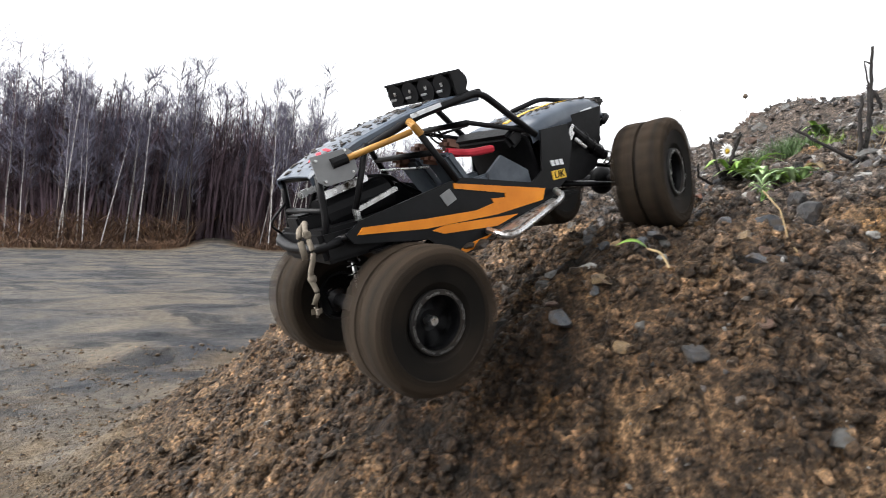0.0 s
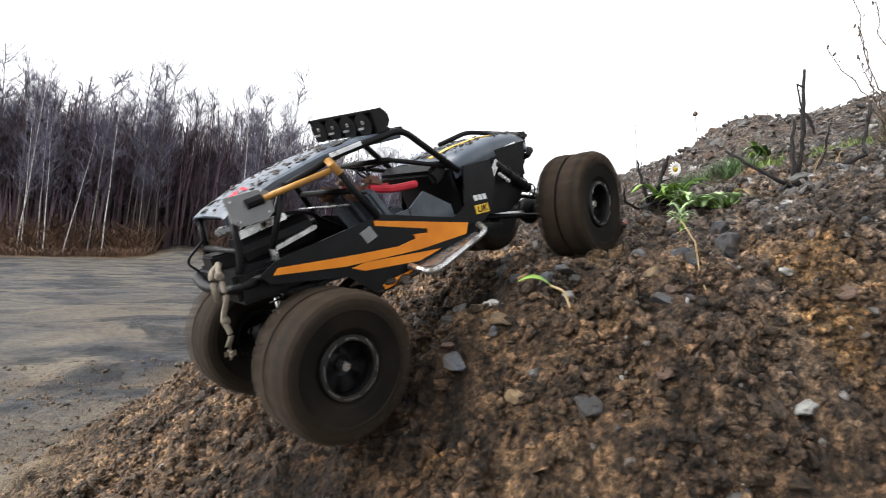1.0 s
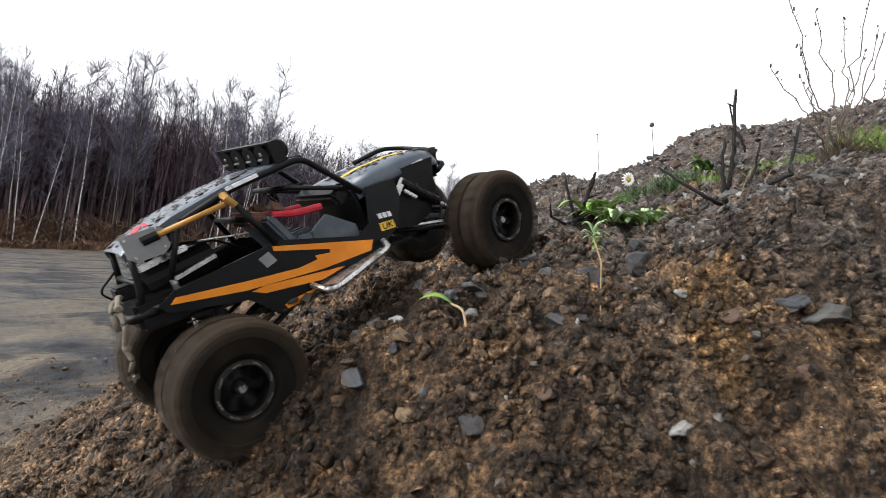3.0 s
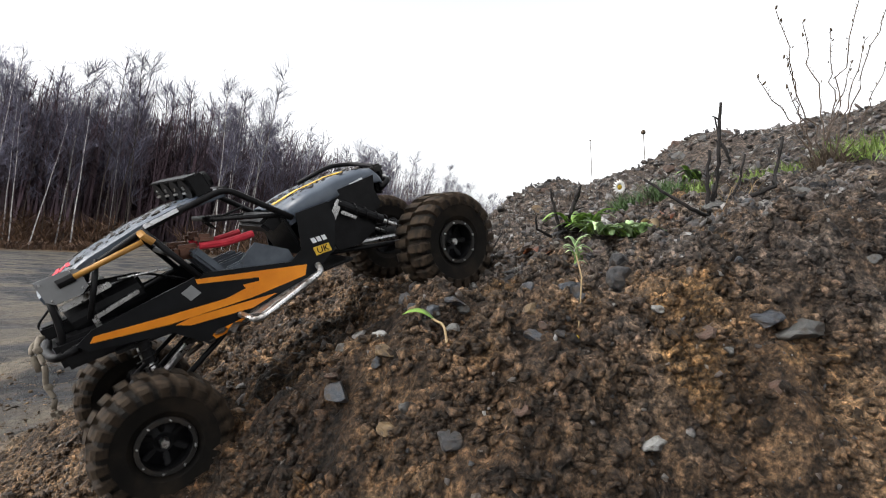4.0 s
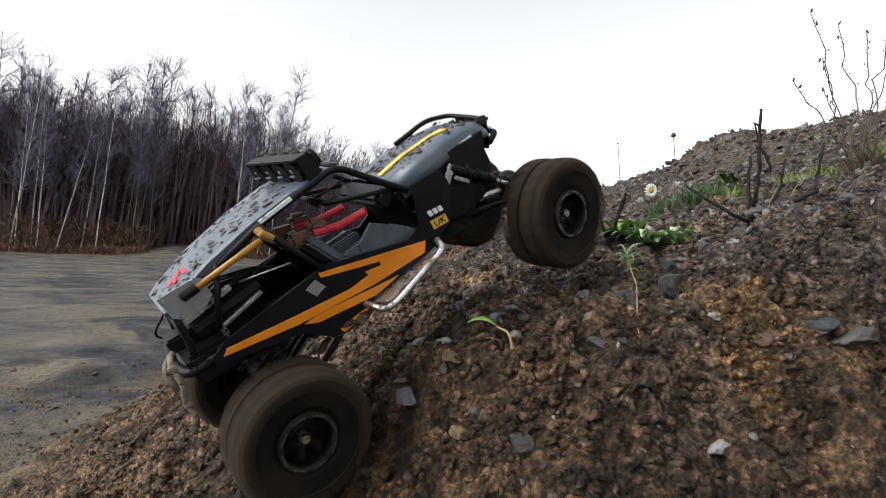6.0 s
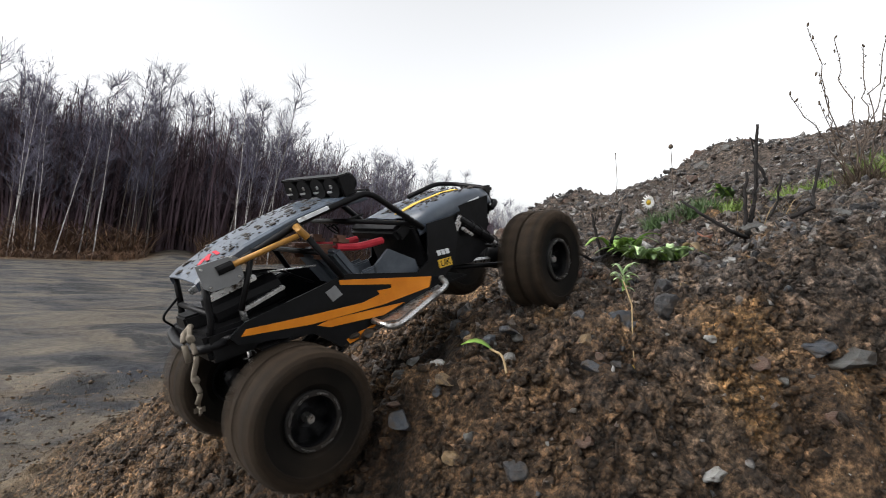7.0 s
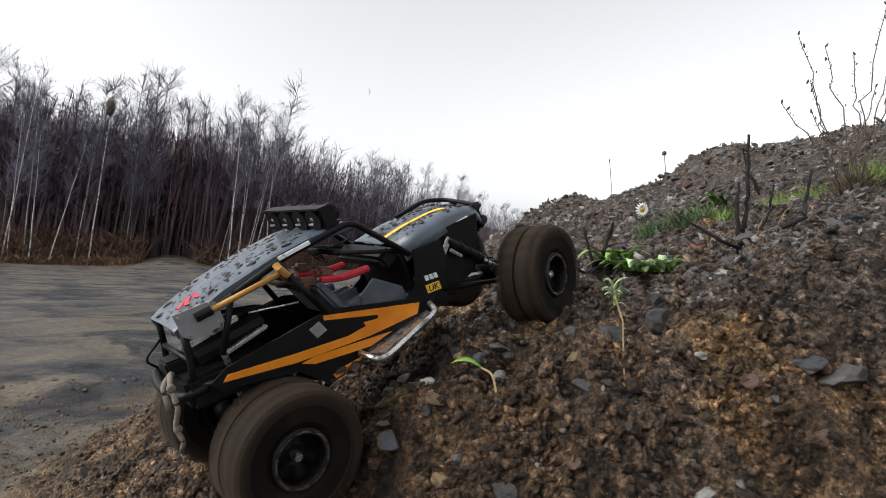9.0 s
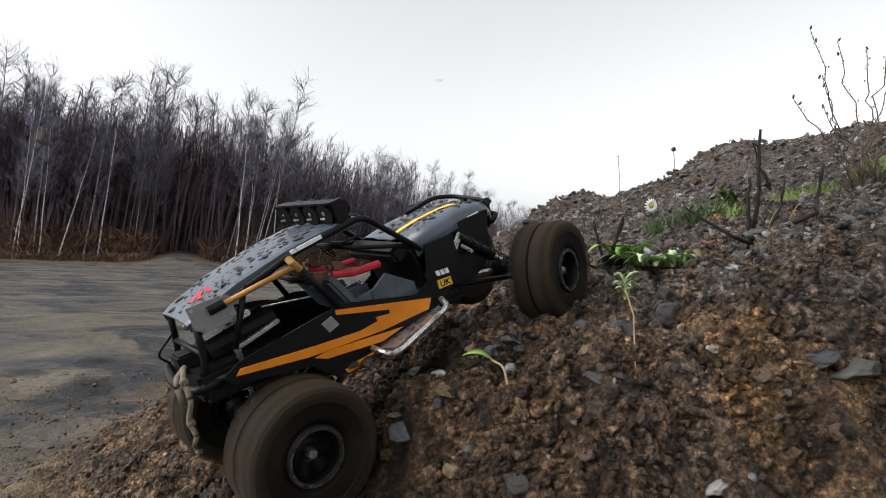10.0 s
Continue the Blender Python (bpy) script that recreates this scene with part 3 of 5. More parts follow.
def stone(x, y, size, kind, k=0, flat=0.65, turn=0.0, lift=0.1):
    mat, label = STONE_KINDS[kind]
    key = f"{kind}_{k}"
    if key not in STONE_CACHE:
        me = STONES[k].copy()
        me.materials.append(mat)
        STONE_CACHE[key] = me
    ob = new("stone", STONE_CACHE[key])
    ob.matrix_world = pose(x, y, ground_z(x, y) + size * flat * lift, 12 * math.sin(k + x * 9), 10 * math.cos(k + y * 7), turn) @ Matrix.Diagonal((size, size * 0.8, size * flat, 1))
    return tagged(ob, label, "stone", "stones on the heap")


STONE_CACHE = {}
for x, y, s, kind, k, flat, turn in (
        (0.243, 0.622, 0.013, "white", 0, 0.5, 20), (0.222, 0.628, 0.014, "blue", 1, 0.7, 70), (0.179, 0.550, 0.012, "ochre", 2, 0.7, 0), (0.196, 0.546, 0.009, "grey", 3, 0.7, 40),
        (0.417, 0.507, 0.014, "white", 4, 0.6, 10), (0.236, 0.518, 0.017, "dark", 5, 0.6, 30), (0.127, 0.600, 0.019, "blue", 0, 0.6, 80), (0.165, 0.635, 0.012, "white", 1, 0.6, 130),
        (0.159, 0.66, 0.011, "dark", 2, 0.8, 20), (0.205, 0.655, 0.013, "ochre", 3, 0.7, 60), (0.615, 0.590, 0.034, "grey", 4, 0.4, 15), (0.578, 0.597, 0.024, "blue", 5, 0.4, 50),
        (0.322, 0.595, 0.011, "ochre", 0, 0.7, 25), (0.46, 0.70, 0.022, "dark", 1, 0.8, 10), (0.479, 0.765, 0.024, "dark", 2, 0.7, 70), (0.385, 0.665, 0.017, "blue", 3, 0.7, 0),
        (0.30, 0.515, 0.014, "rust", 4, 0.5, 45), (0.365, 0.62, 0.011, "blue", 5, 0.6, 15), (0.325, 0.455, 0.020, "grey", 0, 0.35, 5), (0.55, 0.53, 0.016, "rust", 1, 0.6, 33),
        (0.775, 1.02, 0.050, "grey", 2, 0.3, 30), (0.60, 0.80, 0.016, "white", 3, 0.5, 80), (0.72, 0.86, 0.022, "blue", 4, 0.5, 12), (0.86, 0.92, 0.028, "grey", 5, 0.5, 55),
        (0.34, 0.80, 0.018, "dark", 0, 0.8, 0), (0.66, 0.72, 0.014, "grey", 1, 0.6, 66), (0.93, 1.10, 0.030, "rust", 2, 0.6, 18), (0.46, 0.60, 0.008, "white", 3, 0.6, 0)):
    stone(x, y, s, kind, k, flat, turn)
rng = random.Random(5)
for _ in range(100):
    y = 0.55 + 2.2 * rng.random() ** 1.8
    x = rng.uniform(0.12, 0.95) * (0.55 + 0.55 * y)
    stone(x, y, rng.uniform(0.006, 0.016) * (0.7 + 0.5 * y), rng.choice(("blue", "dark", "grey", "grey", "rust", "ochre")), rng.randrange(6), rng.uniform(0.4, 0.8), rng.uniform(0, 360))
# rocks along the crest, seen against the sky
for _ in range(110):
    y = rng.uniform(3.5, 4.2)
    x = y * rng.uniform(0.08, 0.85)
    stone(x, y, 0.015 + 0.055 * rng.random() ** 2.5, rng.choice(("dark", "grey", "dark", "rust")), rng.randrange(6), rng.uniform(0.5, 0.9), rng.uniform(0, 360), 0.0)


# ---- the radio-controlled rock crawler ----
WHEEL_R = 0.0695


def wheel_meshes():
    meshes = {}
    bm = bmesh.new()
    tread = [(0.0275, -0.022), (0.036, -0.028), (0.052, -0.0305), (0.057, -0.029), (0.0612, -0.024), (0.0625, -0.012), (0.0628, 0.0), (0.0625, 0.012), (0.0612, 0.024), (0.057, 0.029), (0.052, 0.0305), (0.036, 0.028), (0.0275, 0.022)]
    lathe(bm, tread, 64)
    meshes["tyre"] = (bm, mat_tyre)
    bm = bmesh.new()
    tread_row = [(0.0682, 0.0020), (0.0690, 0.0120), (0.0688, 0.0240), (0.0660, 0.0300), (0.0620, 0.0325), (0.0520, 0.0318)]
    rings = []
    for r, y in tread_row:
        lag, half, deep = 0.0035 * (y / 0.03), 0.0053 - 0.0012 * (0.0690 - r) / 0.017, 0.0090 if r > 0.063 else 0.005
        back_off = (-deep, 0.0) if r > 0.0665 else (-deep * 0.6, -deep * 0.8)
        rings.append([(r, y, lag - half), (r, y, lag + half), (r + back_off[0], y + back_off[1], lag + half * 1.15), (r + back_off[0], y + back_off[1], lag - half * 1.15)])
    ring_loft(bm, rings)
    meshes["tread_lug"] = (bm, mat_lug)
    bm = bmesh.new()
    lathe(bm, [(0.0345, -0.0265), (0.0365, -0.0245), (0.0350, -0.020), (0.0345, 0.024), (0.031, 0.024), (0.031, -0.020), (0.0325, -0.0265)], 48)
    lathe(bm, [(0.0315, -0.0060), (0.0315, 0.0), (0.006, -0.004), (0.006, -0.010), (0.012, -0.012)], 40)
    meshes["wheel"] = (bm, mat_black)
    bm = bmesh.new()
    block(bm, (0.020, 0.006, 0.0072), pose(0.020, -0.0105, 0, 0, 0, -14), 0.0012)
    meshes["spoke"] = (bm, mat_black)
    bm = bmesh.new()
    lathe(bm, [(0.0305, -0.0285), (0.0355, -0.0285), (0.0365, -0.0265), (0.0305, -0.0255)], 48)
    meshes["beadlock_ring"] = (bm, mat_rubber)
    bm = bmesh.new()
    lathe(bm, [(0.0005, -0.021), (0.0042, -0.021), (0.0052, -0.0195), (0.0052, -0.008), (0.0005, -0.008)], 6)
    meshes["hub_nut"] = (bm, mat_chrome)
    bm = bmesh.new()
    lathe(bm, [(0.0003, -0.0305), (0.0011, -0.0303), (0.0013, -0.028), (0.0003, -0.028)], 6)
    meshes["bolt"] = (bm, mat_chrome)
    out = {}
    for name, (b, mat) in meshes.items():
        me = bpy.data.meshes.new(name)
        bmesh.ops.recalc_face_normals(b, faces=b.faces)
        if name in ("wheel", "spoke", "beadlock_ring"):
            b.transform(Matrix.Diagonal((0.82, 1, 0.82, 1)))
        b.to_mesh(me)
        b.free()
        me.materials.append(mat)
        out[name] = me
    return out


WHEEL = wheel_meshes()


def make_wheel(crawler):
    w = tagged(new("wheel", WHEEL["wheel"]), "black beadlock wheel with a chunky muddy tyre")
    w.parent = crawler
    for name in ("tyre", "beadlock_ring", "hub_nut"):
        o = new(name, WHEEL[name])
        o.parent = w
    for k in range(44):
        o = new("tread_lug", WHEEL["tread_lug"])
        o.parent = w
        o.matrix_basis = Matrix.Rotation(math.pi * k / 22, 4, "Y") @ (Matrix.Rotation(math.pi, 4, "X") if k % 2 else Matrix.Identity(4))
    for k in range(6):
        o = new("spoke", WHEEL["spoke"])
        o.parent = w
        o.matrix_basis = Matrix.Rotation(math.pi * k / 3, 4, "Y")
    for k in range(8):
        o = new("bolt", WHEEL["bolt"])
        o.parent = w
        a = 2 * math.pi * k / 8
        o.matrix_basis = pose(0.0272 * math.cos(a), 0.0, 0.0272 * math.sin(a))
    return w


def shell(stations, thick):
    """An open loft over stations of (x, [(y, z), ...]), given thickness downwards."""
    bm = bmesh.new()
    top = [[bm.verts.new((x, y, z)) for y, z in ring] for x, ring in stations]
    low = [[bm.verts.new((x, y * 0.985, z - thick)) for y, z in ring] for x, ring in stations]
    n, k = len(top), len(top[0])
    for i in range(n - 1):
        for j in range(k - 1):
            bm.faces.new((top[i][j], top[i][j + 1], top[i + 1][j + 1], top[i + 1][j]))
            bm.faces.new((low[i][j], low[i + 1][j], low[i + 1][j + 1], low[i][j + 1]))
        for j in (0, k - 1):
            bm.faces.new((top[i][j], top[i + 1][j], low[i + 1][j], low[i][j]))
    for i in (0, n - 1):
        for j in range(k - 1):
            bm.faces.new((top[i][j], top[i][j + 1], low[i][j + 1], low[i][j]))
    return bm


def build_running_gear(c):
    def bar(name, pts, r=0.0032, mat=mat_black, sides=8, label="", round_it=True):
        bm = bmesh.new()
        tube(bm, bent(pts) if round_it and len(pts) > 2 else pts, r, sides)
        return part(name, bm, mat, c, label, True)

    bar("steering_link", [(0.262, -0.056, 0.018), (0.262, 0.056, 0.018)], 0.0028, mat_black)
    # axles, links, shocks
    for x, z in ((-0.156, 0.040), (0.246, 0.012)):
        bm = bmesh.new()
        tube(bm, [(x, -0.062, z), (x, 0.094, z)], 0.0085, 12)
        r = bmesh.ops.create_uvsphere(bm, u_segments=14, v_segments=8, radius=0.020, matrix=pose(x, 0.012, z) @ Matrix.Diagonal((1, 0.8, 1, 1)))
        for s in (-1, 1):
            block(bm, (0.020, 0.014, 0.026), pose(x, -0.056 if s < 0 else 0.088, z, 0, 0, 0), 0.003)
        part("axle", bm, mat_black, c, "", True)
        inward = 1 if x < 0 else -1
        for s in (-1, 1):
            bar("lower_link", [(x + inward * 0.004, s * 0.046, z - 0.006), (x + inward * 0.150, s * 0.034, 0.070)], 0.0034, mat_black if s > 0 else mat_black)
            bar("upper_link", [(x, s * 0.026, z + 0.018), (x + inward * 0.125, s * 0.020, 0.092)], 0.0028, mat_black)
            sx = x + inward * 0.012
            top = (x + inward * (0.105 if x > 0 else 0.030), s * 0.051, 0.120 if x > 0 else 0.122)
            sh = bar("shock_absorber", [(sx, s * 0.050, z + 0.004), tuple(Vector((sx, s * 0.050, z + 0.004)).lerp(Vector(top), 0.55))], 0.0026, mat_chrome, 8, "silver shock absorber", False)
            bm = bmesh.new()
            tube(bm, [Vector((sx, s * 0.050, z + 0.004)).lerp(Vector(top), 0.5), Vector(top)], 0.0062, 12)
            part("shock_body", bm, mat_black, sh)
            bm = bmesh.new()
            d = Vector(top) - Vector((sx, s * 0.050, z + 0.004))
            side_v = d.cross(Vector((0, 1, 0))).normalized()
            other = d.cross(side_v).normalized()
            tube(bm, [Vector((sx, s * 0.050, z + 0.004)) + d * (0.08 + 0.84 * k / 90) + (side_v * math.cos(k * 0.5) + other * math.sin(k * 0.5)) * 0.0075 for k in range(91)], 0.0010, 5)
            part("spring", bm, mat_black, sh)


def build_crawler():
    c = tagged(empty("rc_crawler"), "muddy black radio-controlled rock crawler with orange side stripes climbing the heap", "model car")

    def bar(name, pts, r=0.0032, mat=mat_black, sides=8, label="", round_it=True):
        bm = bmesh.new()
        tube(bm, bent(pts) if round_it and len(pts) > 2 else pts, r, sides)
        return part(name, bm, mat, c, label, True)

    def box(name, size, m, mat=mat_black, bevel=0.002, label="", parent=None):
        bm = bmesh.new()
        block(bm, size, m, bevel)
        return part(name, bm, mat, parent or c, label)

    # roof: a long flat panel with folded edges
    prof = lambda w, z: [(-w, z - 0.007), (-w, z - 0.001), (-w + 0.003, z + 0.001), (-w * 0.5, z + 0.002), (0, z + 0.0025), (w * 0.5, z + 0.002), (w - 0.003, z + 0.001), (w, z - 0.001), (w, z - 0.007)]
    roof = part("roof_panel", shell([(-0.170, prof(0.040, 0.188)), (-0.160, prof(0.042, 0.192)), (-0.12, prof(0.044, 0.202)), (-0.07, prof(0.045, 0.208)), (-0.03, prof(0.046, 0.209)), (0.014, prof(0.045, 0.204))], 0.0014), mat_grey_shell, c, "grey roof panel spattered with mud")
    rng = random.Random(3)

    def spatter(name, n, place, parent, size=(0.0006, 0.0023)):
        bm = bmesh.new()
        for _ in range(n):
            p = place()
            s = rng.uniform(*size) * (1 if rng.random() < 0.85 else 1.8)
            r = bmesh.ops.create_icosphere(bm, subdivisions=1, radius=1, matrix=pose(*p, 0, 0, rng.uniform(0, 180)) @ Matrix.Diagonal((s * rng.uniform(0.7, 1.9), s, s * 0.45, 1)))
            for v in r["verts"]:
                v.co += Vector((rng.uniform(-1, 1), rng.uniform(-1, 1), 0)) * s * 0.3
        tagged(part(name, bm, mat_mudclod, parent, "dark flecks of thrown mud"), kind="stuff")

    def on_roof():
        x = rng.uniform(-0.164, -0.022)
        return (x, rng.uniform(-0.038, 0.038), np.interp(x, (-0.170, -0.160, -0.12, -0.07, -0.03), (0.188, 0.192, 0.202, 0.208, 0.209)) + 0.002)
    spatter("mud_spatter", 210, on_roof, roof)
    bm = bmesh.new()
    for k, (x, y) in enumerate(((-0.150, -0.012), (-0.142, -0.008), (-0.146, -0.019), (-0.136, -0.015))):
        block(bm, (0.010, 0.0035, 0.0006), pose(x, y, 0.1985 + 0.0010 * k, 0, -14, 30 + 20 * k), 0.0)
    part("roof_sticker", bm, mat_red, roof, "torn red sticker")
    # lamp bar on the roof
    skew = Matrix.Translation((0, 0, 0.2215)) @ Matrix.Diagonal((1, 0.88, 0.82, 1)) @ Matrix.Translation((0, 0, -0.2215)) @ pose(-0.010, 0.0, 0.2215, 0, 0, 10) @ pose(0.034, 0, -0.235, 0, 0, 0) @ pose(0, 0, 0.235, 4, 0, 0) @ pose(0, 0, -0.235)
    lamp_bar = box("light_bar", (0.016, 0.104, 0.003), skew @ pose(-0.036, 0, 0.2480, 0, 6, 0), mat_black, 0.001, "black four-lamp light bar")
    bm = bmesh.new()
    block(bm, (0.012, 0.104, 0.003), skew @ pose(-0.030, 0, 0.222, 0, 0, 0), 0.001)
    for y in (-0.050, 0.050):
        block(bm, (0.016, 0.003, 0.028), skew @ pose(-0.034, y, 0.235), 0.001)
    block(bm, (0.004, 0.098, 0.020), skew @ pose(-0.024, 0, 0.235), 0.001)
    part("lamp_cage", bm, mat_black, lamp_bar)
    for y in (-0.037, -0.0125, 0.0125, 0.037):
        bm = bmesh.new()
        tube(bm, [skew @ Vector((v, y, 0.235)) for v in (-0.044, -0.041, -0.036, -0.018)], 0.0112, 16, 0.0095)
        part("lamp", bm, mat_black, lamp_bar)
        bm = bmesh.new()
        block(bm, (0.0012, 0.0075, 0.0028), skew @ pose(-0.0455, y + 0.003, 0.2305, 0, 0, 12), 0.0004)
        block(bm, (0.0012, 0.0035, 0.0045), skew @ pose(-0.0455, y - 0.002, 0.2375, 0, 0, 0), 0.0004)
        part("lamp_clip", bm, mat_chrome, lamp_bar)
    # hood
    hood_ring = lambda w, z, d: [(-w, z - d), (-w, z - d * 0.35), (-w * 0.93, z - 0.004), (-w * 0.78, z - 0.0005), (-w * 0.4, z), (-w * 0.3, z - 0.002), (0, z - 0.0012), (w * 0.3, z - 0.002), (w * 0.4, z), (w * 0.78, z - 0.0005), (w * 0.93, z - 0.004), (w, z - d * 0.35), (w, z - d)]
    hood = part("hood", shell([(0.052, hood_ring(0.055, 0.158, 0.022)), (0.09, hood_ring(0.052, 0.161, 0.022)), (0.13, hood_ring(0.047, 0.159, 0.022)), (0.165, hood_ring(0.042, 0.153, 0.022)), (0.180, hood_ring(0.039, 0.146, 0.020)), (0.184, hood_ring(0.037, 0.136, 0.014))], 0.0015), mat_hood, c, "slate-grey hood with a yellow stripe", True)
    bm = bmesh.new()
    ring_loft(bm, [[(x, y0, z), (x, y1, z), (x, y1, z + 0.0012), (x, y0, z + 0.0012)] for x, z, y0, y1 in ((0.058, 0.1592, -0.019, -0.011), (0.09, 0.1612, -0.0185, -0.011), (0.13, 0.1592, -0.0175, -0.0105), (0.150, 0.1558, -0.022, -0.007))])
    part("yellow_stripe", bm, mat_yellow, hood)

    def on_hood():
        x = rng.uniform(0.06, 0.17)
        return (x, rng.uniform(-0.044, 0.044) * (1.1 - x * 1.7), np.interp(x, (0.052, 0.09, 0.13, 0.165), (0.158, 0.161, 0.159, 0.153)) + 0.0005)
    spatter("mud_spatter", 150, on_hood, hood)
    # nose: grille block, winch, hoop over the nose, bumper
    box("grille", (0.010, 0.070, 0.030), pose(0.181, 0, 0.124, 0, 8, 0), mat_black, 0.004)
    bar("nose_hoop", [(0.112, 0.032, 0.162), (0.160, 0.032, 0.163), (0.188, 0.028, 0.152), (0.191, -0.028, 0.143), (0.187, -0.030, 0.124)], 0.0030)
    bar("front_bumper", [(0.178, 0.040, 0.118), (0.196, 0.034, 0.122), (0.196, -0.034, 0.122), (0.178, -0.040, 0.118)], 0.0036)
    bm = bmesh.new()
    tube(bm, [(0.190, -0.022, 0.134), (0.190, 0.022, 0.134)], 0.0085, 12)
    part("winch", bm, mat_black, c)
    bm = bmesh.new()
    for k in range(3):
        tube(bm, [(0.198, -0.010 + 0.01 * k, 0.128), (0.206, -0.010 + 0.01 * k, 0.120), (0.201, -0.010 + 0.01 * k, 0.113)], 0.0024, 6)
    part("tow_hook", bm, mat_chrome, c)
    # sides and floor
    side = [(0.062, 0.146), (0.100, 0.140), (0.098, 0.118), (0.078, 0.086), (0.044, 0.074), (0.030, 0.070), (-0.045, 0.066), (-0.085, 0.069), (-0.105, 0.099), (-0.168, 0.126), (-0.172, 0.136), (-0.155, 0.142), (-0.062, 0.1385), (-0.048, 0.137), (0.028, 0.100), (0.046, 0.106)]
    for s in (-1, 1):
        bm = bmesh.new()
        slab(bm, side, 1, s * 0.060 - 0.0012, 0.0024)
        p = part("side_panel", bm, mat_panel, c, "glossy black side panel with orange stripes")
        off = s * 0.0612 + (-0.0012 if s < 0 else 0.0)
        for poly in ([(-0.060, 0.136), (0.041, 0.088), (0.033, 0.078), (-0.027, 0.0885), (-0.103, 0.109), (-0.163, 0.132), (-0.157, 0.136), (-0.098, 0.117), (-0.047, 0.102), (-0.026, 0.1005), (-0.0265, 0.1055), (-0.0105, 0.1000), (-0.009, 0.104), (-0.061, 0.131)],
                     [(-0.099, 0.105), (-0.085, 0.104), (-0.003, 0.078), (-0.032, 0.078), (-0.089, 0.097)], [(-0.079, 0.0755), (-0.070, 0.0765), (-0.042, 0.0735), (-0.042, 0.0675), (-0.078, 0.0705)]):
            bm = bmesh.new()
            slab(bm, poly, 1, off, 0.0012)
            part("orange_stripe", bm, mat_orange, p)
        bm = bmesh.new()
        slab(bm, [(-0.078, 0.131), (-0.066, 0.133), (-0.063, 0.121), (-0.075, 0.119)], 1, off, 0.0012)
        part("square_sticker", bm, mat_plate, p, "small silver sticker")
        for k in range(3):
            bm = bmesh.new()
            slab(bm, [(0.060 + 0.006 * k, 0.112 - 0.0015 * k), (0.0645 + 0.006 * k, 0.1109 - 0.0015 * k), (0.0645 + 0.006 * k, 0.1045 - 0.0015 * k), (0.060 + 0.006 * k, 0.1056 - 0.0015 * k)], 1, off, 0.0010)
            part("white_lettering", bm, mat_white, p)
        bm = bmesh.new()
        slab(bm, [(0.057, 0.101), (0.0755, 0.097), (0.0745, 0.087), (0.056, 0.091)], 1, off, 0.0010)
        part("yellow_sticker", bm, mat_yellow, p, "yellow sticker with the letters UK")
        if s < 0:
            txt = bpy.data.curves.new("sticker_text", "FONT")
            txt.body, txt.size, txt.extrude, txt.align_x, txt.align_y = "UK", 0.0105, 0.0003, "CENTER", "CENTER"
            txt.materials.append(mat_black)
            o = new("sticker_text", txt)
            o.parent = p
            o.matrix_basis = pose(0.0658, off - 0.0004, 0.0940, 90, 12, 0)
        # small white print on the hood's flank and the roof rail
        for x, z, w in ((0.078, 0.136, 0.014), (0.140, 0.143, 0.018)):
            bm = bmesh.new()
            yy = np.interp(x, (0.052, 0.09, 0.13, 0.165), (0.055, 0.052, 0.047, 0.042)) + 0.0006
            slab(bm, [(x, z), (x + w, z - 0.0005), (x + w, z - 0.0038), (x, z - 0.0033)], 1, s * yy - (0.001 if s < 0 else 0), 0.001)
            part("white_lettering", bm, mat_white, p)
        # rock slider: a bright rail on two brackets
        bar("rock_slider", [(0.050, s * 0.066, 0.082), (0.046, s * 0.080, 0.076), (-0.030, s * 0.088, 0.070), (-0.040, s * 0.084, 0.071), (-0.046, s * 0.064, 0.080)], 0.0034, mat_chrome, 10, "scratched bright steel rock slider")
        bm = bmesh.new()
        slab(bm, [(0.046, s * 0.061), (-0.040, s * 0.061), (-0.032, s * 0.083), (0.042, s * 0.076)], 2, 0.0725, 0.002)
        part("step_plate", bm, mat_chrome, c, "mud-spattered checker step plate")
        # roll cage
        bar("roof_rail", [(0.058, s * 0.056, 0.142), (0.018, s * 0.044, 0.2035), (-0.06, s * 0.047, 0.203), (-0.160, s * 0.043, 0.186)], 0.0036)
        bar("door_pillar", [(-0.070, s * 0.050, 0.203), (-0.055, s * 0.061, 0.136)], 0.0032)
        bar("rear_stay", [(-0.115, s * 0.046, 0.197), (-0.150, s * 0.050, 0.150)], 0.0026)
        bar("rear_upright", [(-0.164, s * 0.042, 0.187), (-0.172, s * 0.043, 0.158), (-0.182, s * 0.042, 0.134)], 0.0030)
        bar("windscreen_bar", [(0.052, s * 0.052, 0.150), (-0.010, s * 0.047, 0.180)], 0.0026)
        bar("lower_rail", [(-0.182, s * 0.042, 0.134), (-0.160, s * 0.056, 0.131), (-0.060, s * 0.058, 0.135)], 0.0032)
        bm = bmesh.new()
        block(bm, (0.034, 0.0015, 0.004), pose(-0.050, s * 0.0502, 0.205, 0, -1, 0), 0.0003)
        part("white_lettering", bm, mat_white, c)
    for x, z, w in ((0.018, 0.2035, 0.044), (-0.162, 0.186, 0.042), (-0.172, 0.158, 0.043), (-0.010, 0.180, 0.047), (0.055, 0.145, 0.056), (-0.062, 0.168, 0.054)):
        bar("cross_tube", [(x, -w, z), (x, w, z)], 0.0030)
    bar("rear_bumper", [(-0.172, 0.048, 0.140), (-0.192, 0.042, 0.137), (-0.198, 0.0, 0.134), (-0.192, -0.042, 0.131), (-0.172, -0.048, 0.131)], 0.0046, mat_black, 10)
    bar("antenna_loop", [(-0.172, 0.040, 0.166), (-0.194, 0.040, 0.154), (-0.186, 0.040, 0.138)], 0.0012)
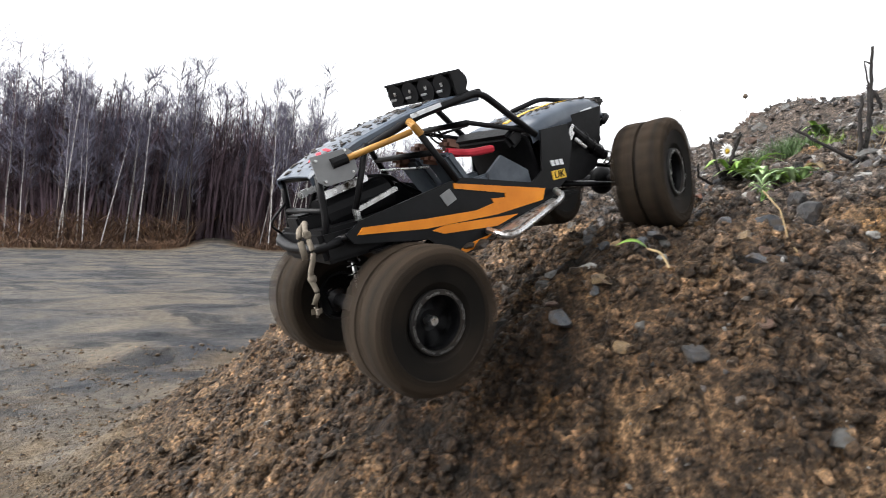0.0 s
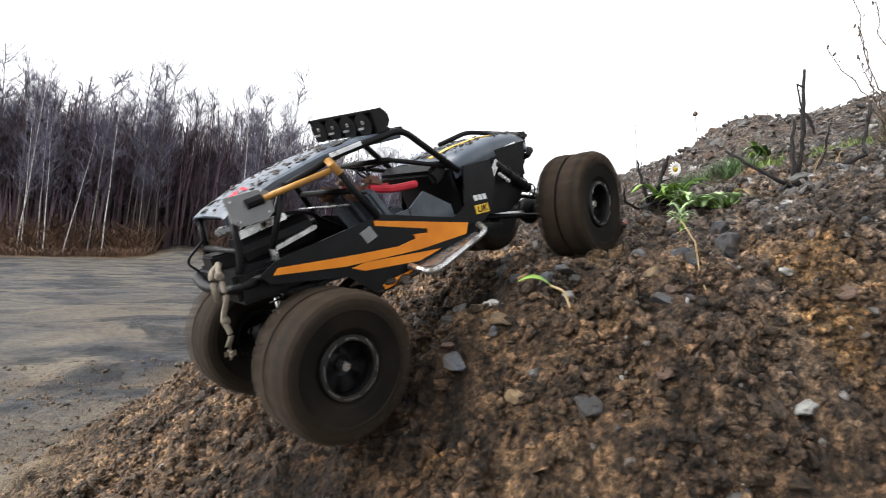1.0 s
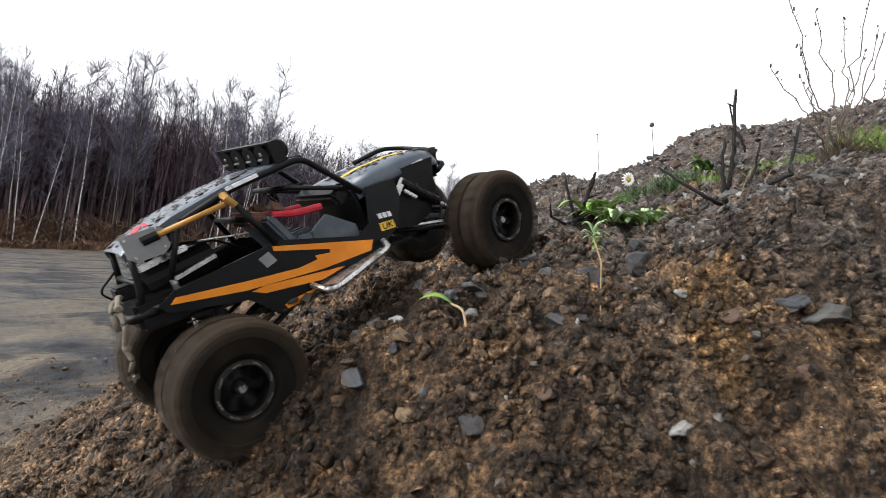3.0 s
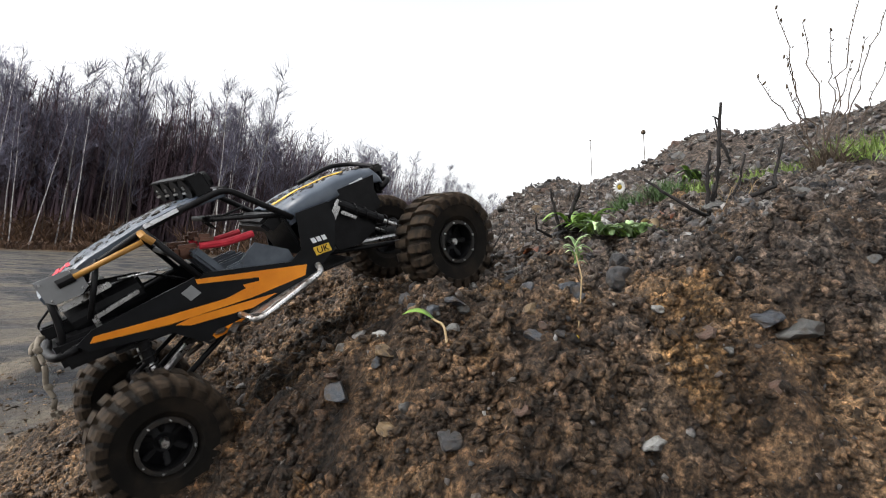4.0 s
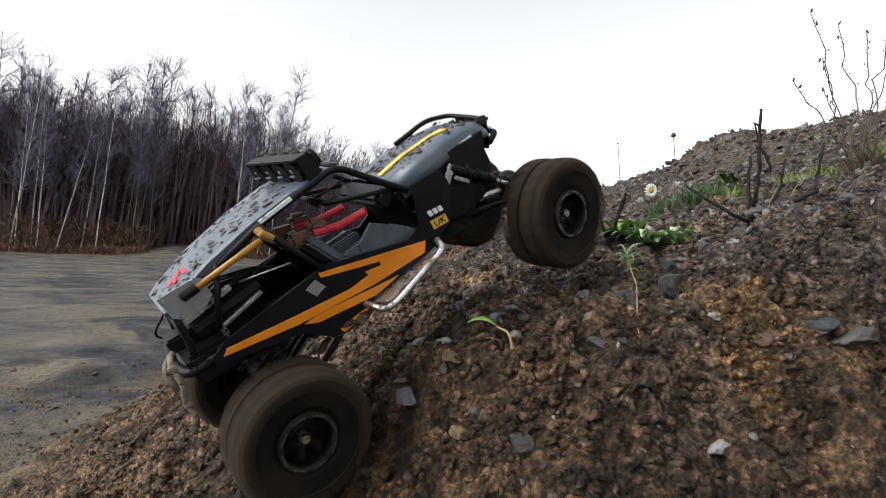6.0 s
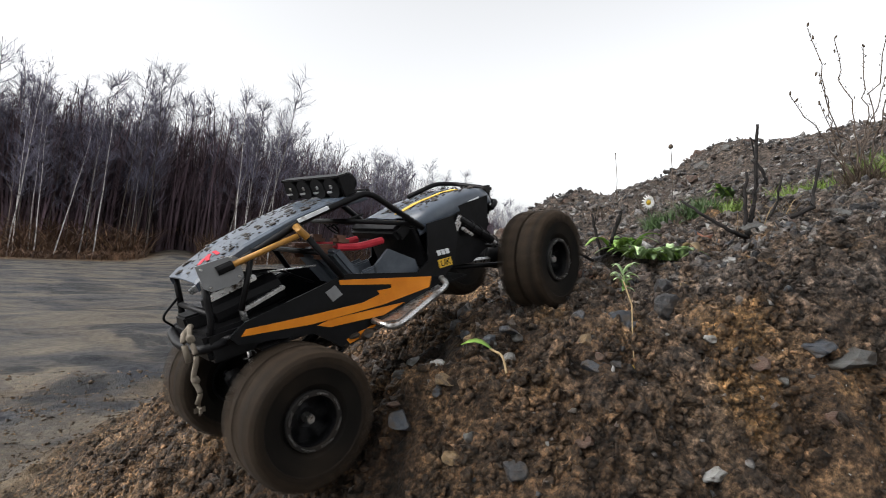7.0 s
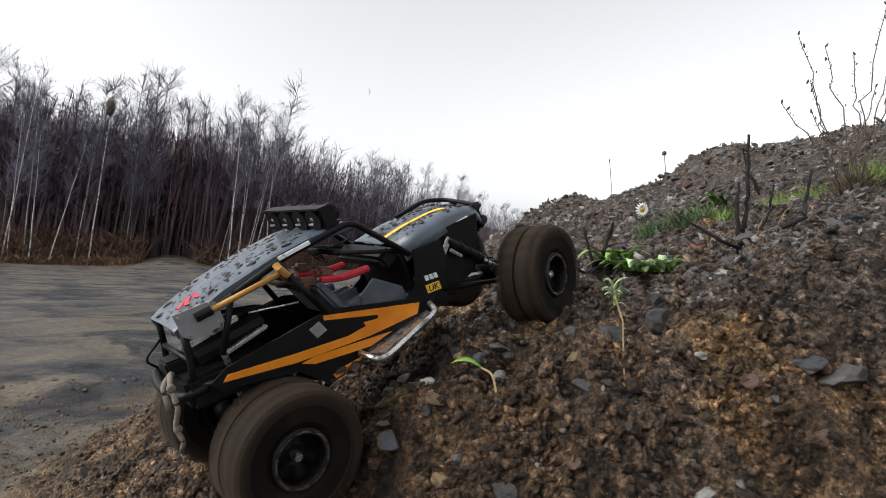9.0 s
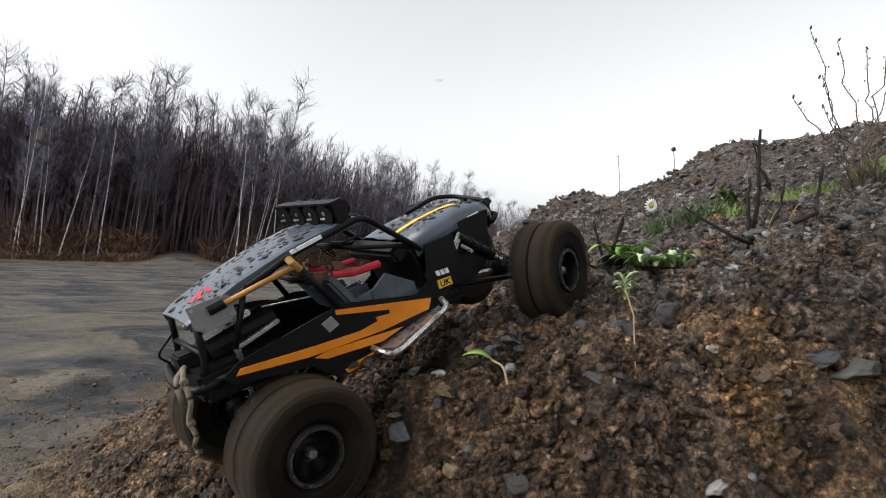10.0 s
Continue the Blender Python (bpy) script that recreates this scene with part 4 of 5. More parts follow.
    box("floor_tray", (0.250, 0.112, 0.004), pose(-0.030, 0, 0.086, 0, 11, 0), mat_black, 0.001)
    box("front_tray", (0.100, 0.085, 0.026), pose(0.118, 0, 0.112, 0, 4, 0), mat_black, 0.004)
    for y in (-0.046, 0.046):
        bm = bmesh.new()
        slab(bm, [(0.086, 0.148), (0.172, 0.139), (0.160, 0.112), (0.150, 0.092), (0.138, 0.076), (0.112, 0.070), (0.086, 0.078)], 1, y - 0.002, 0.004)
        part("inner_fender", bm, mat_black, c, "black front inner fender")
    bm = bmesh.new()
    for k in range(5):
        block(bm, (0.016, 0.012, 0.010), pose(0.188 + 0.004 * (k % 2), -0.030 + 0.015 * k, 0.142 - 0.004 * (k % 3), 20 * k, 15, 9 * k), 0.003)
    part("winch_rope", bm, mat_rubber, c, "dark muddy rope wound on the nose")
    box("firewall", (0.004, 0.104, 0.050), pose(0.050, 0, 0.120, 0, 0, 0), mat_black, 0.001)
    box("rear_tub", (0.080, 0.096, 0.030), pose(-0.150, 0, 0.124, 0, 10, 0), mat_black, 0.004)
    # shovel blade at the back corner
    bm = bmesh.new()
    slab(bm, [(-0.003, 0.013), (0.028, 0.013), (0.032, 0.009), (0.031, -0.008), (0.024, -0.013), (0.002, -0.013), (-0.003, -0.008)], 1, 0, 0.0014)
    bm.transform(pose(-0.164, -0.049, 0.190, 0, 6, -4))
    pl = part("shovel_blade", bm, mat_plate, c, "plain grey shovel blade with cut corners")
    for x, z in ((0.0, 0.009), (0.026, 0.009), (0.0, -0.009), (0.025, -0.010)):
        bm = bmesh.new()
        tube(bm, [(-0.163 + x, -0.0485, 0.190 + z), (-0.163 + x, -0.0520, 0.190 + z)], 0.0011, 8)
        part("rivet", bm, mat_chrome, pl)
    # wooden-handled shovel strapped under the roof edge
    handle = bar("shovel_handle", [(-0.140, -0.051, 0.192), (-0.076, -0.056, 0.193)], 0.0028, mat_wood, 10, "varnished wooden shovel handle", False)
    bm = bmesh.new()
    tube(bm, [(-0.073, -0.054, 0.202), (-0.073, -0.058, 0.198), (-0.069, -0.058, 0.188)], 0.0036, 10)
    part("grip", bm, mat_wood, handle)
    bm = bmesh.new()
    tube(bm, [(-0.152, -0.049, 0.192), (-0.138, -0.050, 0.192)], 0.0046, 10)
    part("clamp", bm, mat_black, handle)
    # seats, straps, steering wheel, dashboard
    for y in (-0.027, 0.027):
        bm = bmesh.new()
        block(bm, (0.040, 0.040, 0.010), pose(-0.010, y, 0.112, 0, 6, 0), 0.003)
        block(bm, (0.010, 0.040, 0.052), pose(-0.036, y, 0.136, 0, -16, 0), 0.003)
        for d in (-0.019, 0.019):
            block(bm, (0.034, 0.006, 0.016), pose(-0.012, y + d, 0.119, 0, 6, 0), 0.002)
        seat = part("seat", bm, mat_seat, c, "blue-grey bucket seat")
        bm = bmesh.new()
        tube(bm, bent([(-0.034, y - 0.004, 0.160), (-0.012, y - 0.006, 0.150), (0.018, y - 0.004, 0.144)]), 0.0042, 8)
        part("harness", bm, mat_red, seat, "red harness strap")
        bm = bmesh.new()
        block(bm, (0.026, 0.014, 0.016), pose(-0.046, y + 0.003, 0.160, 10, 25, 12), 0.004)
        block(bm, (0.018, 0.016, 0.012), pose(-0.026, y, 0.164, 0, 30, 0), 0.004)
        part("headrest", bm, mat_brown, seat, "brown leather pad")
    bm = bmesh.new()
    slab(bm, [(-0.02, 0.096), (0.034, 0.084), (0.036, 0.112), (0.010, 0.138), (-0.012, 0.128)], 1, -0.052, 0.004)
    part("door_card", bm, mat_seat, c, "blue-grey inner door card")
    box("dashboard", (0.022, 0.098, 0.018), pose(0.038, 0, 0.148, 0, -20, 0), mat_black, 0.004)
    bm = bmesh.new()
    ring = [(0.0, 0.011 * math.cos(a), 0.011 * math.sin(a)) for a in [k * math.pi / 10 for k in range(21)]]
    tube(bm, ring, 0.0012, 6)
    for k in range(3):
        a = 2 * math.pi * k / 3
        tube(bm, [(0, 0, 0), (0, 0.011 * math.cos(a), 0.011 * math.sin(a))], 0.0010, 6)
    tube(bm, [(0, 0, 0), (0.040, 0, -0.016)], 0.0015, 6)
    bm.transform(pose(-0.006, 0.020, 0.172, 0, -18, 0))
    part("steering_wheel", bm, mat_black, c, "", True)
    # engine bay at the back: silver brackets, cells, wiring
    for y, z in ((-0.030, 0.168), (0.022, 0.170)):
        bm = bmesh.new()
        block(bm, (0.046, 0.004, 0.006), pose(-0.142, y, z, 0, 0, 4), 0.001)
        for k in range(4):
            block(bm, (0.004, 0.005, 0.003), pose(-0.158 + 0.010 * k, y, z + 0.002), 0.0)
        part("silver_rail", bm, mat_chrome, c)
    bm = bmesh.new()
    block(bm, (0.044, 0.006, 0.004), pose(-0.126, -0.042, 0.149, 0, -4, 0), 0.001)
    block(bm, (0.005, 0.006, 0.014), pose(-0.148, -0.042, 0.143, 0, 10, 0), 0.001)
    part("silver_bracket", bm, mat_chrome, c)
    bm = bmesh.new()
    tube(bm, [(-0.100, -0.010, 0.146), (-0.165, -0.010, 0.148)], 0.017, 16)
    part("motor", bm, mat_black, c)
    box("receiver_box", (0.050, 0.030, 0.022), pose(-0.120, 0.028, 0.150, 0, 6, 0), mat_black, 0.003)
    box("speed_controller", (0.034, 0.026, 0.014), pose(-0.172, -0.006, 0.150, 0, 10, 0), mat_black, 0.002)
    for k in range(4):
        bar("cable", [(-0.160 + 0.01 * k, 0.010 - 0.012 * k, 0.158), (-0.130, 0.018 - 0.014 * k, 0.172), (-0.090, -0.004 * k, 0.160), (-0.060, 0.006 * k, 0.128)], 0.0013, mat_black, 6)
    bar("aerial_rod", [(-0.112, -0.044, 0.171), (-0.070, -0.050, 0.157)], 0.0011, mat_chrome, 6)
    bm = bmesh.new()
    block(bm, (0.026, 0.003, 0.008), pose(0.106, -0.0545, 0.125, 0, -38, 0), 0.001)
    block(bm, (0.020, 0.003, 0.004), pose(0.116, -0.0560, 0.112, 0, 52, 0), 0.0008)
    part("bright_bracket", bm, mat_chrome, c)
    bm = bmesh.new()
    tube(bm, [(-0.060, 0, 0.078), (-0.140, 0.010, 0.046)], 0.0040, 8)
    part("rear_driveshaft", bm, mat_chrome, c)
    bm = bmesh.new()
    tube(bm, [(0.060, 0, 0.084), (0.190, 0.010, 0.034)], 0.0040, 8)
    part("front_driveshaft", bm, mat_chrome, c)
    box("gearbox", (0.050, 0.060, 0.024), pose(-0.008, 0, 0.076, 0, 10, 0), mat_black, 0.004)
    # knotted rope with a hook behind
    bm = bmesh.new()
    tube(bm, bent([(-0.190, -0.040, 0.156), (-0.196, -0.050, 0.150), (-0.200, -0.056, 0.132), (-0.210, -0.051, 0.116), (-0.211, -0.055, 0.102), (-0.217, -0.052, 0.094)]), 0.0022, 8)
    for q in ((-0.196, -0.050, 0.148), (-0.209, -0.052, 0.114)):
        bmesh.ops.create_icosphere(bm, subdivisions=2, radius=0.0036, matrix=Matrix.Translation(q) @ Matrix.Diagonal((1, 0.8, 1.2, 1)))
    tube(bm, bent([(-0.188, -0.034, 0.154), (-0.200, -0.046, 0.152), (-0.206, -0.050, 0.130)]), 0.0026, 8)
    rope = part("tow_rope", bm, mat_rope, c, "muddy knotted tow rope with a hook", True)
    bm = bmesh.new()
    block(bm, (0.009, 0.007, 0.012), pose(-0.218, -0.052, 0.088, 10, 20, 0), 0.004)
    part("tow_hook", bm, mat_rope, rope)
    spatter("caked_mud", 46, lambda: (rng.uniform(-0.10, -0.03), rng.uniform(-0.060, -0.03), rng.uniform(0.070, 0.078)), c, (0.003, 0.008))
    # the body is drawn a little long and nose-down on its springs
    fit_body = Matrix(((1.1213, 0, -0.0528, 0.0217), (0, 1, 0, 0), (-0.0516, 0, 1.0661, -0.0134), (0, 0, 0, 1)))
    for o in c.children_recursive:
        if o.type == "MESH":
            o.data.transform(fit_body)
        else:
            o.matrix_basis = fit_body @ o.matrix_basis
    build_running_gear(c)
    wheels = [make_wheel(c) for _ in range(4)]
    return c, wheels


crawler, wheels = build_crawler()


# ---- plants on the heap ----
def thing(name, label, category, x, y, group=""):
    return tagged(empty(name, pose(x, y, ground_z(x, y))), label, category, group)


def twig(bm, base, tip, r0, r1, rng, wob=0.08, n=6):
    a, b = Vector(base), Vector(tip)
    k = (b - a).length
    pts = [a.lerp(b, t) + Vector((rng.uniform(-1, 1), rng.uniform(-1, 1), rng.uniform(-1, 1))) * k * wob * math.sin(math.pi * t) for t in [i / n for i in range(n + 1)]]
    tube(bm, pts, r0, 6, r1)
    return pts


def charred_shrub(x, y, sticks, label):
    """Each stick is a crooked line of points with a thickness at its foot."""
    s = thing("charred_shrub", label, "shrub", x, y, "charred shrubs")
    rng = random.Random(int(x * 1000))
    for line, r in sticks:
        bm = bmesh.new()
        pts = []
        for a, b in zip(line, line[1:]):
            for k in range(4):
                pts.append(Vector(a).lerp(Vector(b), k / 4) + Vector((rng.uniform(-1, 1), rng.uniform(-1, 1), 0)) * r * 0.45)
        pts.append(Vector(line[-1]))
        tube(bm, pts, r * 1.1, 7, r * 0.6)
        for k in range(2, len(pts) - 1, 3):
            d = Vector((rng.uniform(-1, 1), rng.uniform(-0.6, 0.6), rng.uniform(0.1, 1))).normalized()
            twig(bm, pts[k], pts[k] + d * rng.uniform(0.006, 0.020), r * 0.45, r * 0.2, rng, 0.08, 3)
        part("stick", bm, mat_charred, s, "", True)
    return s


charred_shrub(0.75, 1.006, [
    (((-0.006, 0, -0.012), (0.006, 0, 0.047), (0.012, 0, 0.10), (0.010, 0, 0.150), (0.011, 0, 0.213)), 0.0044),
    (((-0.002, 0, 0.0), (-0.012, -0.006, 0.057), (-0.012, -0.008, 0.122)), 0.0042),
    (((0.003, 0, 0.004), (0.059, -0.03, 0.040), (0.102, -0.03, 0.060), (0.122, 0, 0.091), (0.134, 0, 0.155)), 0.0046),
    (((0.0, 0, 0.0), (-0.054, -0.03, 0.010), (-0.093, -0.02, 0.034), (-0.129, 0, 0.063)), 0.0037),
    (((0.020, 0.01, 0.008), (0.063, 0.02, 0.061), (0.075, 0.02, 0.125)), 0.0032),
    (((0.02, 0.02, 0.04), (0.029, 0.03, 0.091), (0.028, 0.03, 0.154), (0.012, 0.02, 0.192)), 0.0022),
    (((0.028, 0.03, 0.15), (0.040, 0.02, 0.125), (0.046, 0.02, 0.105)), 0.0036)], "charred leafless shrub with black forked sticks")
charred_shrub(0.422, 0.878, [
    (((0, 0, -0.006), (0.022, 0, 0.032), (0.030, 0, 0.060), (0.038, 0, 0.086)), 0.0036),
    (((0.010, 0, 0.014), (-0.002, 0, 0.054), (-0.009, 0, 0.080)), 0.0026),
    (((0.024, 0.004, 0.030), (0.037, 0.006, 0.069), (0.042, 0.006, 0.090)), 0.0032),
    (((-0.004, 0, 0.006), (-0.030, -0.01, 0.016), (-0.034, -0.02, 0.034)), 0.0022)], "small charred shrub with three black twigs")
charred_shrub(0.36, 1.12, [(((0, 0, -0.005), (0.006, 0, 0.06)), 0.0016), (((0, 0, 0), (0.03, 0.01, 0.055)), 0.0015), (((0, 0, 0), (-0.03, 0, 0.045)), 0.0014)], "low scorched twigs among stones")


def leaf_blade(bm, base, along, up, length, width, droop, n=5, fold=0.25):
    """A leaf with a midrib, thick enough to have two sides."""
    base, along, up = Vector(base), Vector(along).normalized(), Vector(up).normalized()
    side = along.cross(up).normalized()
    rows = []
    for i in range(n + 1):
        t = i / n
        c = base + along * length * t + up * length * (0.35 * math.sin(math.pi * t * 0.7) - droop * t * t)
        w = width * 0.5 * math.sin(math.pi * min(0.97, 0.10 + 0.86 * t)) ** 0.8
        e = up * w * fold
        th = up * 0.0004
        rows.append([c + side * w + e, c, c - side * w + e, c - th])
    ring_loft(bm, rows)


def leafy_plant(x, y, n, size, mats, label, seed, tilt=0.5):
    s = thing("leafy_weed", label, "plant", x, y, "green weeds")
    rng = random.Random(seed)
    for k in range(n):
        a = rng.uniform(0, 2 * math.pi)
        bm = bmesh.new()
        d = Vector((math.cos(a), math.sin(a), rng.uniform(0.1, tilt)))
        leaf_blade(bm, (rng.uniform(-1, 1) * size * 0.5, rng.uniform(-1, 1) * size * 0.3, 0.026), d, Vector((0, 0, 1)) - d * d.z / d.length_squared, size * rng.uniform(0.6, 1.2), size * rng.uniform(0.28, 0.42), rng.uniform(0.1, 0.6))
        part("leaf", bm, mats[k % len(mats)], s, "", True)
    return s


leafy_plant(0.490, 0.862, 26, 0.044, (mat_leaf, mat_pale_leaf), "fresh green rosette of broad leaves", 1)
leafy_plant(0.548, 0.890, 26, 0.044, (mat_pale_leaf, mat_leaf), "pale grey-green rosette of serrated leaves", 2)
leafy_plant(0.461, 0.868, 14, 0.042, (mat_leaf,), "fresh green rosette of broad leaves", 3)
leafy_plant(0.90, 1.34, 12, 0.05, (mat_leaf, mat_moss), "yellow-green weed among stones", 4)


def tuft(name, x, y, n, high, wide, mat, label, seed, lean=0.8, thin=0.0007):
    """Grass or feathery growth, blades past counting in one mesh."""
    rng = random.Random(seed)
    bm = bmesh.new()
    for _ in range(n):
        a, r = rng.uniform(0, 6.28), wide * math.sqrt(rng.random())
        bx, by = x + r * math.cos(a), y + r * math.sin(a)
        b = Vector((bx, by, ground_z(bx, by) - 0.003)) if n < 160 else Vector((bx, by, ground_z(x, y) + (mound(np.array([bx]), np.array([by]))[0] - mound(np.array([x]), np.array([y]))[0]) - 0.006))
        d = Vector((rng.uniform(-lean, lean), rng.uniform(-lean, lean), 1)).normalized() * high * rng.uniform(0.4, 1.1)
        mid = b + d * 0.6
        tip = b + d + Vector((d.x, d.y, -abs(d.x) * 0.5)) * 0.35
        s = Vector((rng.uniform(-1, 1), rng.uniform(-1, 1), 0)).normalized() * thin * rng.uniform(0.7, 1.5)
        v = [bm.verts.new(p) for p in (b + s, b - s, mid - s * 0.8, mid + s * 0.8, tip)]
        bm.faces.new((v[0], v[1], v[2], v[3]))
        bm.faces.new((v[3], v[2], v[4]))
    ob = link(name, bm, mat)
    return tagged(ob, label, "grass", kind="stuff")


tuft("feathery_tuft", 0.746, 1.355, 460, 0.055, 0.045, mat_moss, "dark green feathery tuft of chamomile leaves", 1, 0.8, 0.0011)
tuft("feathery_tuft", 0.82, 1.336, 460, 0.060, 0.045, mat_moss, "dark green feathery tuft of chamomile leaves", 2, 0.8, 0.0011)
tuft("grass_tuft", 1.13, 1.42, 340, 0.060, 0.08, mat_grass, "dull green grass at the foot of dry stalks", 3, 0.9, 0.0012)
tuft("grass_tuft", 1.38, 1.38, 300, 0.085, 0.09, mat_grass, "dull green grass at the foot of dry stalks", 4, 0.8, 0.0016)
tuft("grass_tuft", 1.22, 1.50, 300, 0.060, 0.09, mat_grass, "dull green grass among stones", 5, 0.9, 0.0015)
tuft("grass_tuft", 0.89, 1.32, 300, 0.045, 0.05, mat_grass, "dull green grass among stones", 9, 0.9, 0.0013)
tuft("dead_tuft", 1.255, 1.345, 520, 0.080, 0.040, mat_seed, "dark withered tuft at the foot of dry stalks", 6, 0.7, 0.0012)
tuft("straw_wisps", 0.80, 1.03, 40, 0.07, 0.05, mat_straw, "pale straw wisps beside a charred shrub", 7, 1.2, 0.0008)
tuft("dry_wisps", 0.60, 2.2, 260, 0.06, 0.5, mat_stalk, "thin brown wisps on the upper slope", 8, 0.7, 0.0012)


STALK_TIPS = ((-0.157, 0.396), (-0.196, 0.221), (-0.115, 0.212), (-0.057, 0.392), (0.008, 0.372), (0.055, 0.482), (-0.131, 0.283), (0.077, 0.340), (0.034, 0.280), (0.113, 0.417), (0.15, 0.30))


def tall_stalks():
    x, y = 1.255, 1.35
    s = thing("dry_stalk_plant", "tall dry winter stalks with dark seed heads", "plant", x, y)
    rng = random.Random(12)
    for tx, tz in STALK_TIPS:
        tip = Vector((tx, rng.uniform(-0.04, 0.04), tz))
        bm = bmesh.new()
        pts = twig(bm, (rng.uniform(-0.02, 0.02), rng.uniform(-0.02, 0.02), -0.005), tip, 0.0021, 0.0008, rng, 0.025, 14)
        for j in range(3, 14):
            for _ in range(3):
                p = pts[j].lerp(pts[j + 1] if j < 14 else pts[j], rng.random())
                d = Vector((rng.uniform(-1, 1), rng.uniform(-0.6, 0.6), rng.uniform(0.2, 1.2))).normalized()
                twig(bm, p, p + d * rng.uniform(0.004, 0.011), 0.0007, 0.0003, rng, 0.05, 2)
        st = part("stalk", bm, mat_stalk, s)
        bm = bmesh.new()
        for j in range(4, 15):
            if rng.random() < 0.75 or j > 12:
                p = pts[j] + Vector((rng.uniform(-0.006, 0.006), rng.uniform(-0.004, 0.004), rng.uniform(-0.004, 0.008)))
                k = rng.uniform(0.6, 1.0) * (1.9 if j > 12 else 1.0)
                bmesh.ops.create_icosphere(bm, subdivisions=1, radius=1, matrix=Matrix.Translation(p) @ Matrix.Rotation(rng.uniform(-0.8, 0.8), 4, "Y") @ Matrix.Diagonal((0.0016 * k, 0.0016 * k, 0.0038 * k, 1)))
        tagged(part("seed_head", bm, mat_seed, st), kind="stuff")


tall_stalks()


def flower(x, y, z, label):
    g = ground_z(x, y)
    s = thing("daisy", label, "flower", x, y)
    h = z - g
    bm = bmesh.new()
    tube(bm, [(0.012, 0.01, -0.005), (0.006, 0.006, h * 0.4), (0.001, 0.002, h * 0.8), (0, 0, h)], 0.0011, 6)
    stem = part("stem", bm, mat_moss, s)
    face = pose(0, -0.003, h, 96, 0, 14)
    for k in range(15):
        a = 2 * math.pi * k / 15
        bm = bmesh.new()
        leaf_blade(bm, (0.006 * math.cos(a), 0.006 * math.sin(a), 0), (math.cos(a), math.sin(a), 0), (0, 0, 1), 0.018, 0.0068, 0.35, 4, 0.05)
        bm.transform(face)
        part("petal", bm, mat_petal, s)
    bm = bmesh.new()
    bmesh.ops.create_uvsphere(bm, u_segments=12, v_segments=7, radius=0.0085, matrix=face @ pose(0, 0, 0.001) @ Matrix.Diagonal((1, 1, 0.6, 1)))
    part("flower_disc", bm, mat_pollen, s)


flower(0.862, 1.72, 1.116, "white daisy with a yellow disc on a thin stem")


def seed_stalk(x, y, z, r, label):
    s = thing("seed_stalk", label, "plant", x, y, "seed stalks")
    h = z - ground_z(x, y)
    bm = bmesh.new()
    tube(bm, [(0.01, 0, -0.005), (0.012, 0, h * 0.5), (0.0, 0, h)], 0.0012, 6)
    part("stem", bm, mat_stalk, s)
    bm = bmesh.new()
    r0 = bmesh.ops.create_icosphere(bm, subdivisions=2, radius=r, matrix=pose(0, 0, h))
    for v in r0["verts"]:
        v.co += Vector((math.sin(v.co.x * 3000), math.sin(v.co.y * 2700), math.cos(v.co.z * 3100))) * r * 0.15
    part("seed_head", bm, mat_seed, s)


seed_stalk(1.021, 1.918, 1.343, 0.0085, "bare stem with one round dry seed head")
seed_stalk(0.98, 2.35, 1.40, 0.003, "bare stem with one round dry seed head")


def seedling():
    s = thing("uprooted_seedling", "uprooted seedling with a long pale root hanging down the slope", "plant", 0.405, 0.725)
    z0 = ground_z(0.405, 0.725)
    bm = bmesh.new()
    pts = [(0.405, 0.715, z0 + 0.03), (0.396, 0.66, ground_z(0.396, 0.66) + 0.020), (0.382, 0.62, ground_z(0.382, 0.62) + 0.016), (0.369, 0.583, ground_z(0.369, 0.583) + 0.010)]
    bm2 = [Vector(p) - Vector((0.405, 0.725, z0)) for p in pts]
    tube(bm, [bm2[0].lerp(bm2[1], t) for t in (0, 0.5)] + [bm2[1], bm2[1].lerp(bm2[2], 0.5), bm2[2], bm2[3]], 0.0011, 6, 0.0007)
    part("root", bm, mat_straw, s)
    rng = random.Random(4)
    for k in range(20):
        bm = bmesh.new()
        a = rng.uniform(0, 6.28)
        d = Vector((math.cos(a), math.sin(a) * 0.6, rng.uniform(0.0, 0.9)))
        leaf_blade(bm, bm2[0] + Vector((0, 0, rng.uniform(-0.016, 0.014))), d, (0, -0.2, 1), rng.uniform(0.012, 0.026), 0.006, 0.4)
        part("leaf", bm, mat_pale_leaf if k % 3 else mat_leaf, s, "", True)
    bm = bmesh.new()
    bmesh.ops.create_icosphere(bm, subdivisions=2, radius=0.0032, matrix=Matrix.Translation(Vector((0.366, 0.580, ground_z(0.366, 0.580) + 0.004)) - Vector((0.405, 0.725, z0))))
    part("yellow_bud", bm, mat_pollen, s)


seedling()


def grass_blade():
    s = thing("torn_weed", "torn green weed with a pale stem on the soil", "plant", 0.200, 0.607)
    bm = bmesh.new()
    leaf_blade(bm, (0.024, 0.0, 0.006), (-1, 0.1, 0.10), (0.1, -0.5, 1), 0.036, 0.009, 0.25)
    part("leaf", bm, mat_leaf, s, "", True)
    bm = bmesh.new()
    tube(bm, bent([(0.020, 0.0, 0.008), (0.032, -0.012, 0.004), (0.034, -0.03, -0.012)]), 0.0014, 6)
    part("stem", bm, mat_straw, s)


grass_blade()


